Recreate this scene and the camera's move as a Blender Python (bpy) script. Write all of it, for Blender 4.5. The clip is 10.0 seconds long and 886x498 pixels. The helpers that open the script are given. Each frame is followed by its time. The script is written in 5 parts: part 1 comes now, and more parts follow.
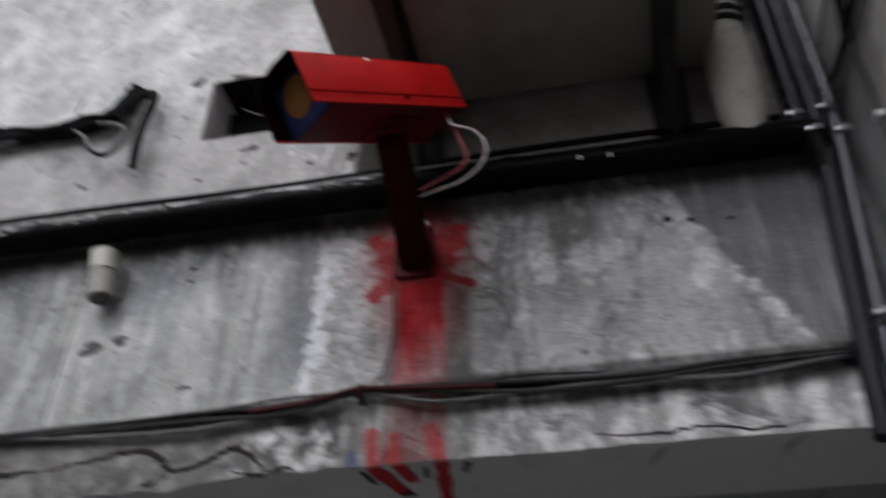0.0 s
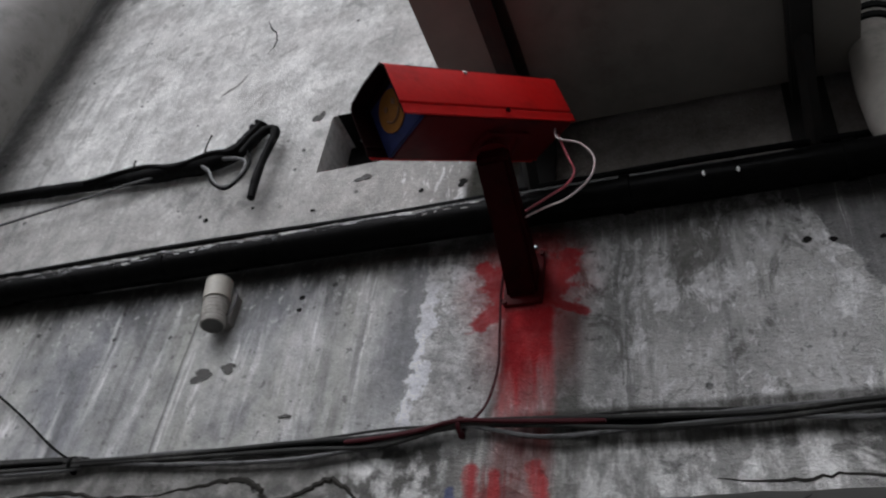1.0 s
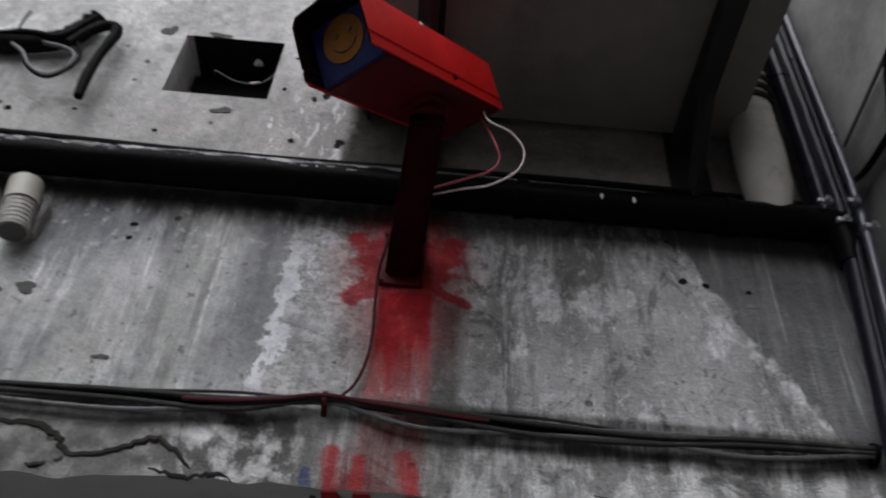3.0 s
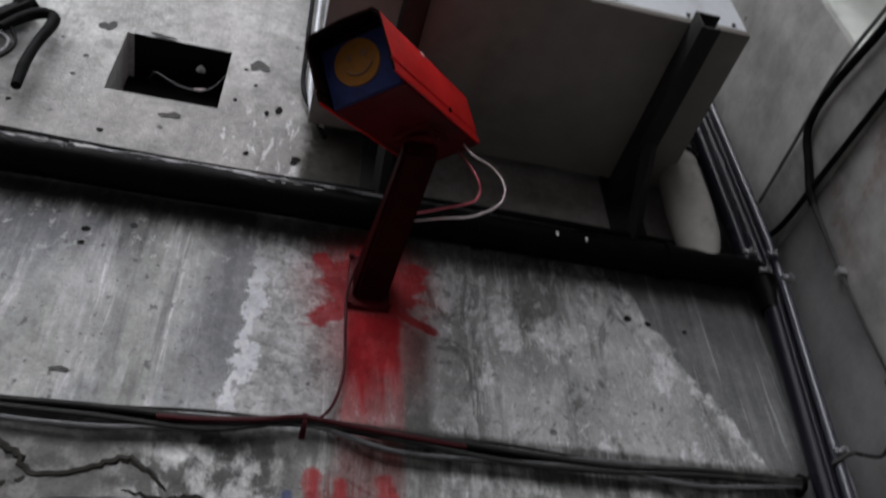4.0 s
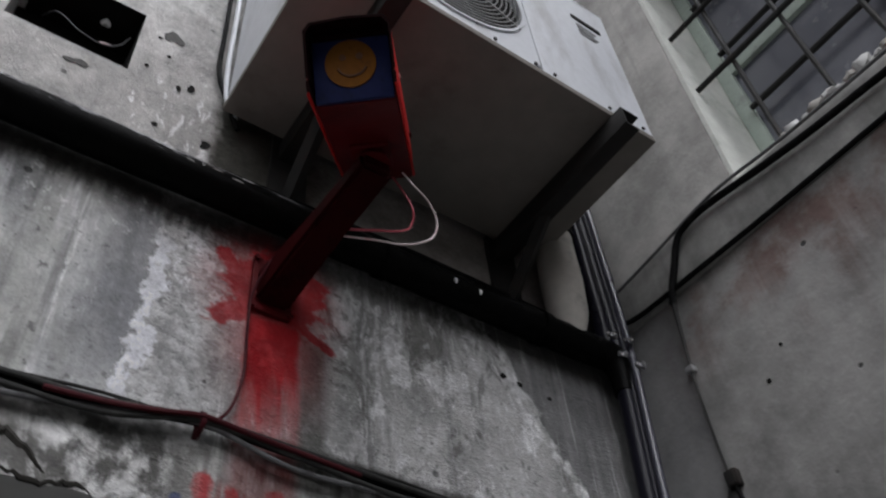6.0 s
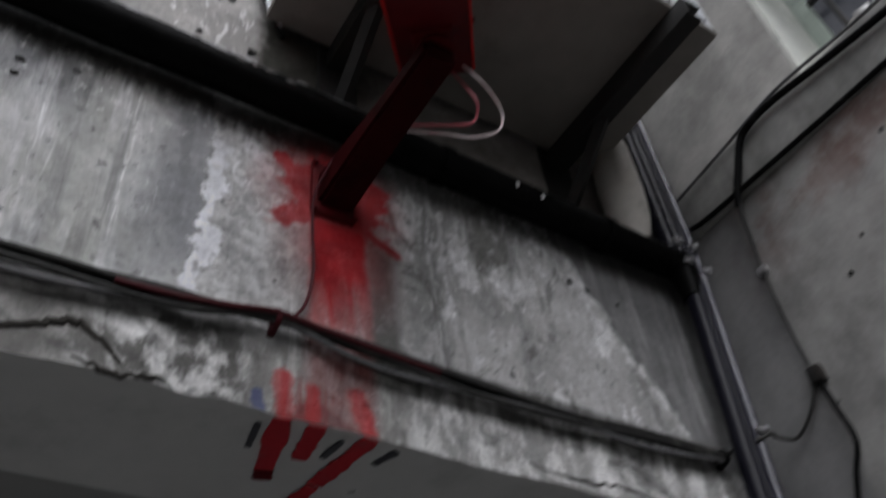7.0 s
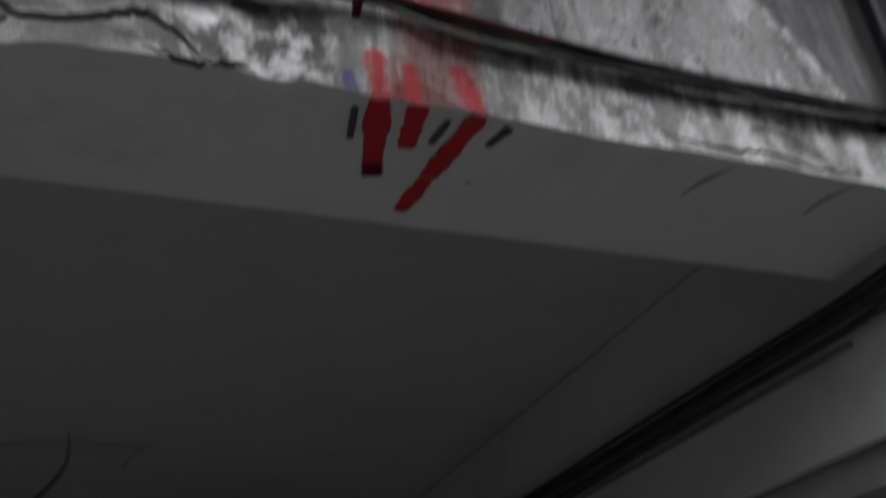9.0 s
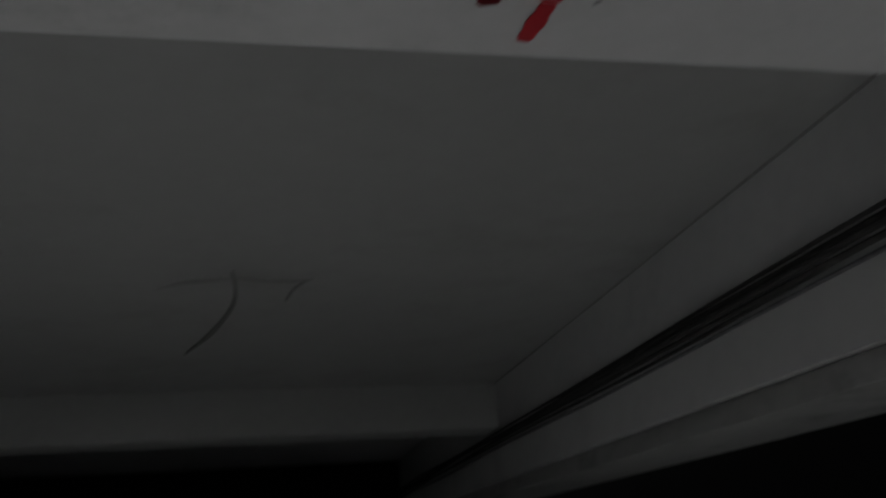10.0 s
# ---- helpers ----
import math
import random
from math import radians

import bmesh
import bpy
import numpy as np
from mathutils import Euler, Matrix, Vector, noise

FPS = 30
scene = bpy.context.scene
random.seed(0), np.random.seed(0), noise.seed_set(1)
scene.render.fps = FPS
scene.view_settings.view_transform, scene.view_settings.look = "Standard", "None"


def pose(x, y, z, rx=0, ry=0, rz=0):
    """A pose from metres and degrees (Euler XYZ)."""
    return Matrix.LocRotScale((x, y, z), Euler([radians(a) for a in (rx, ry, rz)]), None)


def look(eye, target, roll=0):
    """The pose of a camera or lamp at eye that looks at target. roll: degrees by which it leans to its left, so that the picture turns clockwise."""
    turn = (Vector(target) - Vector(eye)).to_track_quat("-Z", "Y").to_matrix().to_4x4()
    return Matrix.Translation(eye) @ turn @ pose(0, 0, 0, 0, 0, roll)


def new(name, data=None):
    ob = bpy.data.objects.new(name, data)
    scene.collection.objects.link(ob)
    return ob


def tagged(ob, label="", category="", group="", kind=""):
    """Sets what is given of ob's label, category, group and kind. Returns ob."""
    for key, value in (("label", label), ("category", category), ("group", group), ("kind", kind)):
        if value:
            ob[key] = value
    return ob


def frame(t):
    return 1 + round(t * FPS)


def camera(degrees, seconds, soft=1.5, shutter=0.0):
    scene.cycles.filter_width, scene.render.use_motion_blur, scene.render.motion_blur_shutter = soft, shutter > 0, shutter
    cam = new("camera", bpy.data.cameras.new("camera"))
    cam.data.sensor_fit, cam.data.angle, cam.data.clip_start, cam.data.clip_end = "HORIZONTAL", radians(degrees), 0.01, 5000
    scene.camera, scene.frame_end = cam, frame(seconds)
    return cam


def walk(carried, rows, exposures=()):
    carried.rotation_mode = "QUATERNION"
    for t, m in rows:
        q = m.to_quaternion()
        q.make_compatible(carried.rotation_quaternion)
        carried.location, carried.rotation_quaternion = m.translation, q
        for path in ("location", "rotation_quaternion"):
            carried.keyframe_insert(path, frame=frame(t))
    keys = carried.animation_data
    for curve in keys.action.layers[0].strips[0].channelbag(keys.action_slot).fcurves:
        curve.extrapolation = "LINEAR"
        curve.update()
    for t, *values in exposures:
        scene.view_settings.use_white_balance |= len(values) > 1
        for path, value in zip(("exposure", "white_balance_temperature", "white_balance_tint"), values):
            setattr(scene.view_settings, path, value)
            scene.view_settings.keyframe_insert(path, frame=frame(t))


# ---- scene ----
cam = camera(55.1, 10.0, soft=2.1, shutter=0.9)
PATH = [
    (0, (0.39, -1.519, 1.736), (0.055, 0.041, 2.942), 0.5),
    (0.5, (0.44, -1.435, 1.751), (-0.176, -0.016, 3.018), 5.6),
    (1, (0.454, -1.374, 1.759), (-0.211, 0.01, 3.041), 8.8),
    (1.5, (0.347, -1.348, 1.766), (-0.235, 0.065, 3.057), 8.1),
    (2, (0.227, -1.339, 1.77), (-0.179, 0.12, 3.076), 6.5),
    (2.5, (0.175, -1.317, 1.768), (-0.018, 0.135, 3.129), 7.0),
    (2.7, (0.144, -1.293, 1.766), (0.023, 0.174, 3.12), 6.7),
    (3.8, (-0.167, -1.272, 1.75), (0.187, 0.135, 3.127), -1.9),
    (4, (-0.204, -1.267, 1.746), (0.19, 0.104, 3.147), -2.3),
    (4.5, (-0.249, -1.23, 1.741), (0.226, 0.038, 3.213), -4.2),
    (5, (-0.339, -1.188, 1.741), (0.376, -0.052, 3.223), -6.6),
    (5.2, (-0.404, -1.168, 1.748), (0.339, -0.035, 3.219), -6.4),
    (6.3, (-0.478, -1.076, 1.733), (0.418, -0.036, 3.187), -6.8),
    (6.5, (-0.482, -1.052, 1.714), (0.388, 0.01, 3.168), -6.2),
    (7, (-0.478, -0.934, 1.714), (0.393, 0.197, 3.115), -7.7),
    (7.5, (-0.464, -0.874, 1.702), (0.397, 0.337, 3.041), -7.1),
    (8, (-0.428, -0.853, 1.687), (0.393, 0.481, 2.93), -6.9),
    (8.5, (-0.388, -0.81, 1.674), (0.358, 0.664, 2.801), -6.7),
    (9, (-0.369, -0.778, 1.671), (0.347, 0.786, 2.692), -6.5),
    (9.5, (-0.322, -0.743, 1.731), (0.249, 0.991, 2.548), -5.0),
    (9.8, (-0.318, -0.762, 1.704), (0.144, 1.038, 2.443), -4.2),
    (10, (-0.315, -0.74, 1.727), (0.08, 1.103, 2.398), -4.0),
]
walk(cam, [(t, look(eye, target, roll)) for t, eye, target, roll in PATH],
     exposures=[(0.0, 0.05, 6500, 12), (0.8, -0.17, 6500, 12), (2.5, -0.15, 6500, 12), (4.0, -0.09, 6500, 12), (8.0, -0.07, 6500, 12), (9.0, 0.10, 6500, 11.5), (9.5, 0.4, 6500, 11), (10.0, 0.68, 6500, 10)])

# ---- light ----
world = bpy.data.worlds.new("overcast_sky")
scene.world = world
world.use_nodes = True
wn, wl = world.node_tree.nodes, world.node_tree.links
sky = wn.new("ShaderNodeTexSky")
sky.sky_type, sky.sun_disc = "NISHITA", False
sky.sun_elevation, sky.sun_rotation = radians(48), radians(200)
sky.air_density, sky.dust_density, sky.ozone_density = 1.0, 6.0, 1.0
veil = wn.new("ShaderNodeHueSaturation")
veil.inputs["Saturation"].default_value = 0.0
wl.new(sky.outputs[0], veil.inputs["Color"])
tint = wn.new("ShaderNodeMix")
tint.data_type, tint.blend_type = "RGBA", "MULTIPLY"
tint.inputs[0].default_value, tint.inputs[7].default_value = 1.0, (0.975, 0.985, 1.03, 1)
wl.new(veil.outputs[0], tint.inputs[6])
wl.new(tint.outputs[2], wn["Background"].inputs["Color"])
wn["Background"].inputs["Strength"].default_value = 0.10
sun = new("sun", bpy.data.lights.new("sun", "SUN"))
sun.data.energy, sun.data.angle, sun.data.color = 1.5, radians(70), (0.93, 0.965, 1.0)
sun.matrix_world = look((-1.6, -4.6, 5.0), (0, 0, 0))


# ---- material helpers ----
class Net:
    """A small builder of node expressions."""

    def __init__(self, name, rough=0.85, metal=0.0):
        self.mat = bpy.data.materials.new(name)
        self.mat.use_nodes = True
        self.n, self.l = self.mat.node_tree.nodes, self.mat.node_tree.links
        self.b = self.n["Principled BSDF"]
        self.b.inputs["Roughness"].default_value = rough
        self.b.inputs["Metallic"].default_value = metal
        self.co = self.n.new("ShaderNodeTexCoord").outputs["Object"]

    def put(self, socket, v):
        if isinstance(v, bpy.types.NodeSocket):
            self.l.new(v, socket)
        elif isinstance(v, tuple) and len(v) == 3 and socket.type == "RGBA":
            socket.default_value = (*v, 1)
        else:
            socket.default_value = v

    def math(self, op, a, b=0.0, c=0.0, clamp=False):
        m = self.n.new("ShaderNodeMath")
        m.operation, m.use_clamp = op, clamp
        for s, v in zip(m.inputs, (a, b, c)):
            self.put(s, v)
        return m.outputs[0]

    def add(self, a, b):
        return self.math("ADD", a, b)

    def sub(self, a, b):
        return self.math("SUBTRACT", a, b)

    def mul(self, a, b):
        return self.math("MULTIPLY", a, b)

    def most(self, a, b):
        return self.math("MAXIMUM", a, b)

    def step(self, v, lo, hi, to0=0.0, to1=1.0):
        m = self.n.new("ShaderNodeMapRange")
        m.interpolation_type = "SMOOTHSTEP"
        flip = lo > hi
        for s, x in zip(("Value", "From Min", "From Max", "To Min", "To Max"), (v, min(lo, hi), max(lo, hi), to1 if flip else to0, to0 if flip else to1)):
            self.put(m.inputs[s], x)
        return m.outputs[0]

    def xyz(self):
        s = self.n.new("ShaderNodeSeparateXYZ")
        self.l.new(self.co, s.inputs[0])
        return s.outputs

    def noise(self, scale, detail=6.0, rough=0.6, stretch=(1, 1, 1), shift=(0, 0, 0), warp=0.0):
        mp = self.n.new("ShaderNodeMapping")
        mp.inputs["Scale"].default_value, mp.inputs["Location"].default_value = stretch, shift
        self.l.new(self.co, mp.inputs[0])
        t = self.n.new("ShaderNodeTexNoise")
        for k, v in (("Scale", scale), ("Detail", detail), ("Roughness", rough), ("Distortion", warp)):
            t.inputs[k].default_value = v
        self.l.new(mp.outputs[0], t.inputs["Vector"])
        return t.outputs["Fac"]

    def cells(self, scale, stretch=(1, 1, 1), feature="F1"):
        mp = self.n.new("ShaderNodeMapping")
        mp.inputs["Scale"].default_value = stretch
        self.l.new(self.co, mp.inputs[0])
        t = self.n.new("ShaderNodeTexVoronoi")
        t.feature = feature
        t.inputs["Scale"].default_value = scale
        self.l.new(mp.outputs[0], t.inputs["Vector"])
        return t.outputs["Distance"]

    def mix(self, f, a, b):
        m = self.n.new("ShaderNodeMix")
        m.data_type = "RGBA"
        self.put(m.inputs[0], f)
        self.put(m.inputs[6], a)
        self.put(m.inputs[7], b)
        return m.outputs[2]

    def scale(self, col, f):
        m = self.n.new("ShaderNodeMix")
        m.data_type, m.blend_type = "RGBA", "MULTIPLY"
        m.inputs[0].default_value = 1.0
        self.put(m.inputs[6], col)
        c = self.n.new("ShaderNodeCombineColor")
        for s in c.inputs:
            self.put(s, f)
        self.l.new(c.outputs[0], m.inputs[7])
        return m.outputs[2]

    def colour(self, v):
        self.put(self.b.inputs["Base Color"], v)

    def rough(self, v):
        self.put(self.b.inputs["Roughness"], v)

    def bump(self, height, strength=0.5, distance=0.01):
        m = self.n.new("ShaderNodeBump")
        m.inputs["Strength"].default_value, m.inputs["Distance"].default_value = strength, distance
        self.put(m.inputs["Height"], height)
        self.l.new(m.outputs[0], self.b.inputs["Normal"])


def plain(name, col, rough=0.6, metal=0.0, vary=0.25, scale=30.0, bump=0.15, dirt=None, stretch=(1, 1, 1), gloss=0.5):
    """A worn surface: two scales of tone, fine relief and patches of dirt."""
    k = Net(name, rough, metal)
    k.b.inputs["Specular IOR Level"].default_value = gloss
    fine, broad = k.noise(scale * 4, 4, 0.6), k.noise(scale * 0.35, 5, 0.6, stretch)
    tone = k.add(1 - vary, k.add(k.mul(fine, vary), k.mul(broad, vary)))
    c = k.scale(col, tone)
    if dirt:
        c = k.mix(k.step(k.noise(scale * 0.6, 7, 0.7, stretch, (3, 1, 7)), 0.5, 0.72), c, dirt)
    k.colour(c)
    k.rough(k.step(broad, 0.2, 0.8, max(rough - 0.12, 0.05), min(rough + 0.12, 1)))
    k.bump(k.add(fine, broad), bump, 0.003)
    return k.mat


def facade_material():
    """Old rendered concrete: lime-washed above, painted and flaking below, with runs of dirt and sprayed red paint."""
    k = Net("rendered_concrete", 0.88)
    x, y, z = k.xyz()
    fine, grit = k.step(k.noise(150, 4, 0.65), 0.3, 0.7), k.noise(42, 6, 0.68)
    coarse = k.step(grit, 0.33, 0.67)
    mid, broad = k.noise(7, 8, 0.66), k.noise(1.6, 5, 0.6)
    runs = k.noise(1.0, 7, 0.66, (20, 1, 1.2), (5, 0, 1), 0.4)
    thin = k.noise(1.0, 6, 0.66, (55, 1, 2.0), (1, 0, 4), 0.3)
    specks = k.mul(k.step(k.noise(75, 3, 0.6, shift=(3, 0, 8)), 0.60, 0.67), k.step(mid, 0.42, 0.60))
    tone = k.add(0.71, k.add(k.mul(coarse, 0.22), k.add(k.mul(k.step(mid, 0.35, 0.65), 0.22), k.mul(fine, 0.16))))
    # upper part: pale lime wash, with trowel marks and grey patches
    cloud_up = k.noise(4.5, 8, 0.6, (1, 1, 0.8), (1, 0, 8), 0.5)
    sweep = k.noise(1.0, 7, 0.62, (9, 1, 11), (2, 0, 3), 0.7)
    upper = k.mix(k.step(k.add(k.mul(mid, 0.5), k.mul(sweep, 0.5)), 0.36, 0.66), (0.56, 0.56, 0.55), (0.86, 0.86, 0.845))
    bristle = k.noise(1.0, 6, 0.7, (75, 1, 9), (3, 0, 1), 0.6)
    upper = k.mix(k.mul(k.step(bristle, 0.50, 0.64), 0.22), upper, (0.44, 0.44, 0.43))
    upper = k.mix(k.mul(k.step(k.noise(22, 10, 0.72, (1.2, 1, 0.8), (8, 0, 5), 0.4), 0.52, 0.64), 0.5), upper, (0.36, 0.357, 0.345))
    upper = k.mix(k.mul(k.step(k.noise(30, 8, 0.7, (1.4, 1, 0.7), (1, 0, 9)), 0.56, 0.62), 0.7), upper, (0.86, 0.86, 0.85))
    upper = k.mix(k.mul(k.step(k.add(x, k.mul(cloud_up, 0.6)), -0.62, -0.10), 0.42), upper, (0.34, 0.325, 0.305))
    foot = k.step(k.add(z, k.mul(k.sub(cloud_up, 0.5), 0.5)), 3.62, 3.28)
    upper = k.mix(k.mul(foot, 0.62), upper, k.mix(mid, (0.27, 0.262, 0.248), (0.43, 0.42, 0.40)))
    splash = k.mul(k.mul(k.step(x, -0.40, -0.33), k.step(x, -0.13, -0.17)), k.mul(k.step(z, 3.44, 3.36), k.step(k.noise(1.0, 7, 0.68, (42, 1, 13), (3, 0, 3), 0.5), 0.55, 0.60)))
    upper = k.mix(splash, upper, (0.88, 0.88, 0.88))
    upper = k.mix(k.mul(k.step(broad, 0.46, 0.64), 0.30), upper, (0.46, 0.43, 0.415))
    upper = k.mix(k.mul(k.step(k.noise(1.0, 5, 0.6, (16, 1, 1.4), (4, 0, 6)), 0.54, 0.66), 0.5), upper, (0.30, 0.30, 0.292))
    upper = k.mix(k.mul(k.step(k.noise(9, 7, 0.6, (1, 1, 1), (6, 0, 1), 0.8), 0.60, 0.625), 0.5), upper, (0.30, 0.30, 0.29))
    upper = k.mix(k.mul(specks, 0.5), upper, (0.80, 0.80, 0.78))
    # lower part, smooth paint side: cloudy bluish and olive greys with soft pale streaks
    patch = k.noise(3.0, 5, 0.55, (1, 1, 0.6), (7, 0, 2))
    cloud = k.noise(5.5, 9, 0.62, (1.3, 1, 0.7), (4, 0, 3), 0.5)
    streak = k.noise(1.0, 5, 0.58, (13, 1, 1.3), (2, 0, 7), 0.5)
    wisp = k.noise(1.0, 8, 0.70, (30, 1, 3.6), (6, 0, 2), 0.8)
    paint = k.mix(k.step(patch, 0.38, 0.62), (0.255, 0.262, 0.278), (0.385, 0.388, 0.365))
    paint = k.mix(k.mul(k.step(cloud, 0.46, 0.66), 0.55), paint, (0.49, 0.49, 0.48))
    paint = k.mix(k.mul(k.step(cloud, 0.46, 0.34), 0.6), paint, (0.165, 0.168, 0.172))
    paint = k.mix(k.mul(k.step(streak, 0.53, 0.64), k.step(wisp, 0.38, 0.58, 0.30, 0.85)), paint, (0.56, 0.56, 0.565))
    paint = k.mix(k.mul(k.mul(k.step(wisp, 0.54, 0.64), k.step(streak, 0.47, 0.58)), k.step(cloud, 0.40, 0.58, 0.2, 1.0)), paint, (0.80, 0.80, 0.80))
    paint = k.mix(k.mul(k.step(k.noise(1.0, 6, 0.6, (17, 1, 1.2), (9, 0, 2), 0.4), 0.54, 0.66), 0.55), paint, (0.12, 0.12, 0.122))
    paint = k.mix(k.mul(k.mul(k.step(k.noise(52, 8, 0.74, (1.2, 1, 0.8), (2, 0, 2)), 0.57, 0.61), k.step(k.add(z, k.mul(cloud, 0.3)), 2.96, 3.10)), 0.85), paint, (0.74, 0.74, 0.73))
    paint = k.mix(k.mul(k.step(k.noise(46, 7, 0.72, (1, 1, 1), (8, 0, 8)), 0.60, 0.64), 0.7), paint, (0.10, 0.10, 0.098))
    # lower part, bare and flaking side: a flaked field with a slanting border, smooth grey beyond it
    flake_noise = k.noise(6.5, 14, 0.72, (1.35, 1, 0.72), (2, 0, 6), 0.35)
    slant = k.add(k.add(x, k.mul(z, 0.54)), k.mul(k.sub(flake_noise, 0.5), 0.22))
    field = k.step(slant, 2.195, 2.180)
    bare = k.mix(k.step(k.add(k.mul(cloud, 0.5), k.mul(patch, 0.5)), 0.40, 0.60), (0.31, 0.31, 0.302), (0.53, 0.53, 0.525))
    bare = k.mix(k.mul(k.step(k.noise(1.0, 6, 0.6, (13, 1, 1.3), (3, 0, 8)), 0.52, 0.62), 0.55), bare, (0.19, 0.19, 0.187))
    flakes = k.step(flake_noise, 0.515, 0.575)
    flakes = k.mul(flakes, k.step(k.noise(2.6, 3, 0.5, shift=(4, 0, 4)), 0.38, 0.50, 0.2, 1.0))
    flakes = k.most(flakes, k.mul(k.step(thin, 0.56, 0.60), k.mul(k.step(flake_noise, 0.46, 0.54), 0.7)))
    flakes = k.most(flakes, k.mul(k.step(slant, 2.135, 2.165), k.step(k.noise(16, 6, 0.6, shift=(1, 0, 3)), 0.44, 0.56)))
    flakes = k.mul(flakes, field)
    bare = k.mix(k.mul(flakes, k.mul(k.step(grit, 0.38, 0.58, 0.6, 1.0), k.step(wisp, 0.34, 0.52, 0.5, 1.0))), bare, (0.88, 0.88, 0.89))
    bare = k.mix(k.mul(k.mul(k.step(wisp, 0.51, 0.60), k.step(cloud, 0.38, 0.56, 0.1, 0.7)), field), bare, (0.62, 0.62, 0.62))
    bare = k.mix(k.mul(k.step(k.noise(1.0, 9, 0.72, (9, 1, 4.5), (5, 0, 5), 0.9), 0.53, 0.62), 0.55), bare, (0.15, 0.148, 0.138))
    bare = k.mix(k.mul(k.step(k.noise(34, 9, 0.76, (1.3, 1, 0.7), (7, 0, 1), 0.3), 0.55, 0.62), 0.42), bare, (0.74, 0.74, 0.75))
    bare = k.mix(k.mul(k.step(k.noise(40, 8, 0.74, (1, 1, 1), (3, 0, 7), 0.3), 0.57, 0.63), 0.4), bare, (0.12, 0.12, 0.115))
    beyond = k.mix(k.step(k.add(k.mul(runs, 0.6), k.mul(patch, 0.4)), 0.42, 0.60), (0.175, 0.175, 0.178), (0.28, 0.28, 0.28))
    bare = k.mix(k.mul(k.mul(k.step(wisp, 0.51, 0.60), k.step(cloud, 0.38, 0.56, 0.1, 0.7)), field), bare, (0.62, 0.62, 0.62))
    bare = k.mix(k.mul(k.step(k.noise(1.0, 9, 0.72, (9, 1, 4.5), (5, 0, 5), 0.9), 0.53, 0.62), 0.55), bare, (0.15, 0.148, 0.138))
    bare = k.mix(k.mul(k.step(k.noise(34, 9, 0.76, (1.3, 1, 0.7), (7, 0, 1), 0.3), 0.55, 0.62), 0.42), bare, (0.74, 0.74, 0.75))
    bare = k.mix(k.mul(k.step(k.noise(40, 8, 0.74, (1, 1, 1), (3, 0, 7), 0.3), 0.57, 0.63), 0.4), bare, (0.12, 0.12, 0.115))
    beyond = k.mix(k.mul(k.step(thin, 0.59, 0.63), 0.6), beyond, (0.56, 0.56, 0.56))
    bare = k.mix(field, beyond, bare)
    seam = k.mul(k.step(k.math("ABSOLUTE", k.add(k.add(x, 0.842), k.mul(k.sub(mid, 0.5), 0.006))), 0.004, 0.0015), k.step(z, 3.03, 2.98))
    paint = k.mix(k.mul(seam, 0.7), paint, (0.07, 0.07, 0.07))
    paint = k.mix(k.mul(k.mul(k.step(k.math("ABSOLUTE", k.add(x, 0.822)), 0.016, 0.004), k.step(z, 2.9, 2.75)), k.step(thin, 0.42, 0.55)), paint, (0.62, 0.62, 0.62))
    # rough strip left where paint has come away, and its white edge
    wob = k.sub(k.noise(11, 10, 0.76, shift=(4, 0, 9)), 0.5)
    curve = k.mul(k.math("SINE", k.mul(k.sub(z, 2.55), 5.4)), 0.035)
    line = k.sub(k.sub(k.add(x, 0.262), curve), k.add(k.mul(wob, 0.10), k.mul(k.sub(k.noise(48, 7, 0.75, shift=(2, 0, 2)), 0.5), 0.035)))
    plaster = k.mix(k.step(k.add(k.mul(grit, 0.5), k.mul(mid, 0.5)), 0.42, 0.58), (0.40, 0.40, 0.395), (0.62, 0.62, 0.615))
    ripple = k.noise(1.0, 6, 0.7, (38, 1, 95), (2, 0, 6), 0.6)
    plaster = k.mix(k.mul(k.step(ripple, 0.53, 0.62), 0.6), plaster, (0.60, 0.60, 0.60))
    plaster = k.mix(k.mul(k.step(ripple, 0.46, 0.38), 0.6), plaster, (0.16, 0.16, 0.157))
    crumb = k.noise(17, 9, 0.72, shift=(9, 0, 2))
    plaster = k.mix(k.mul(k.mul(k.step(crumb, 0.53, 0.555), k.step(k.add(z, k.mul(wob, 0.2)), 2.76, 2.84, 0.12, 1.0)), 0.9), plaster, (0.84, 0.84, 0.86))
    right_side = k.mix(k.step(k.add(line, k.mul(wob, 0.12)), 0.20, 0.15), bare, plaster)
    paint = k.mix(k.mul(k.mul(k.step(k.add(line, k.mul(wob, 0.2)), -0.13, -0.05), k.step(z, 2.56, 2.66)), 0.6), paint, (0.185, 0.187, 0.197))
    low = k.mix(k.step(line, -0.004, 0.004), paint, right_side)
    rim = k.mul(k.mul(k.step(line, -0.002, 0.004), k.step(k.add(line, k.mul(k.sub(crumb, 0.5), 0.16)), 0.031, 0.026)), k.mul(k.step(z, 2.52, 2.60), k.step(z, 2.97, 2.88)))
    low = k.mix(k.mul(rim, k.step(fine, 0.0, 0.5, 0.88, 1.0)), low, (0.92, 0.93, 0.97))
    # bottom band: crumbling edge with pale lime and soot
    lime = k.mix(k.step(x, -0.16, -0.08), k.noise(14, 9, 0.64, (1.2, 1, 0.9), (1, 0, 1), 0.15), k.noise(1.0, 8, 0.66, (20, 1, 9), (1, 0, 1), 0.1))
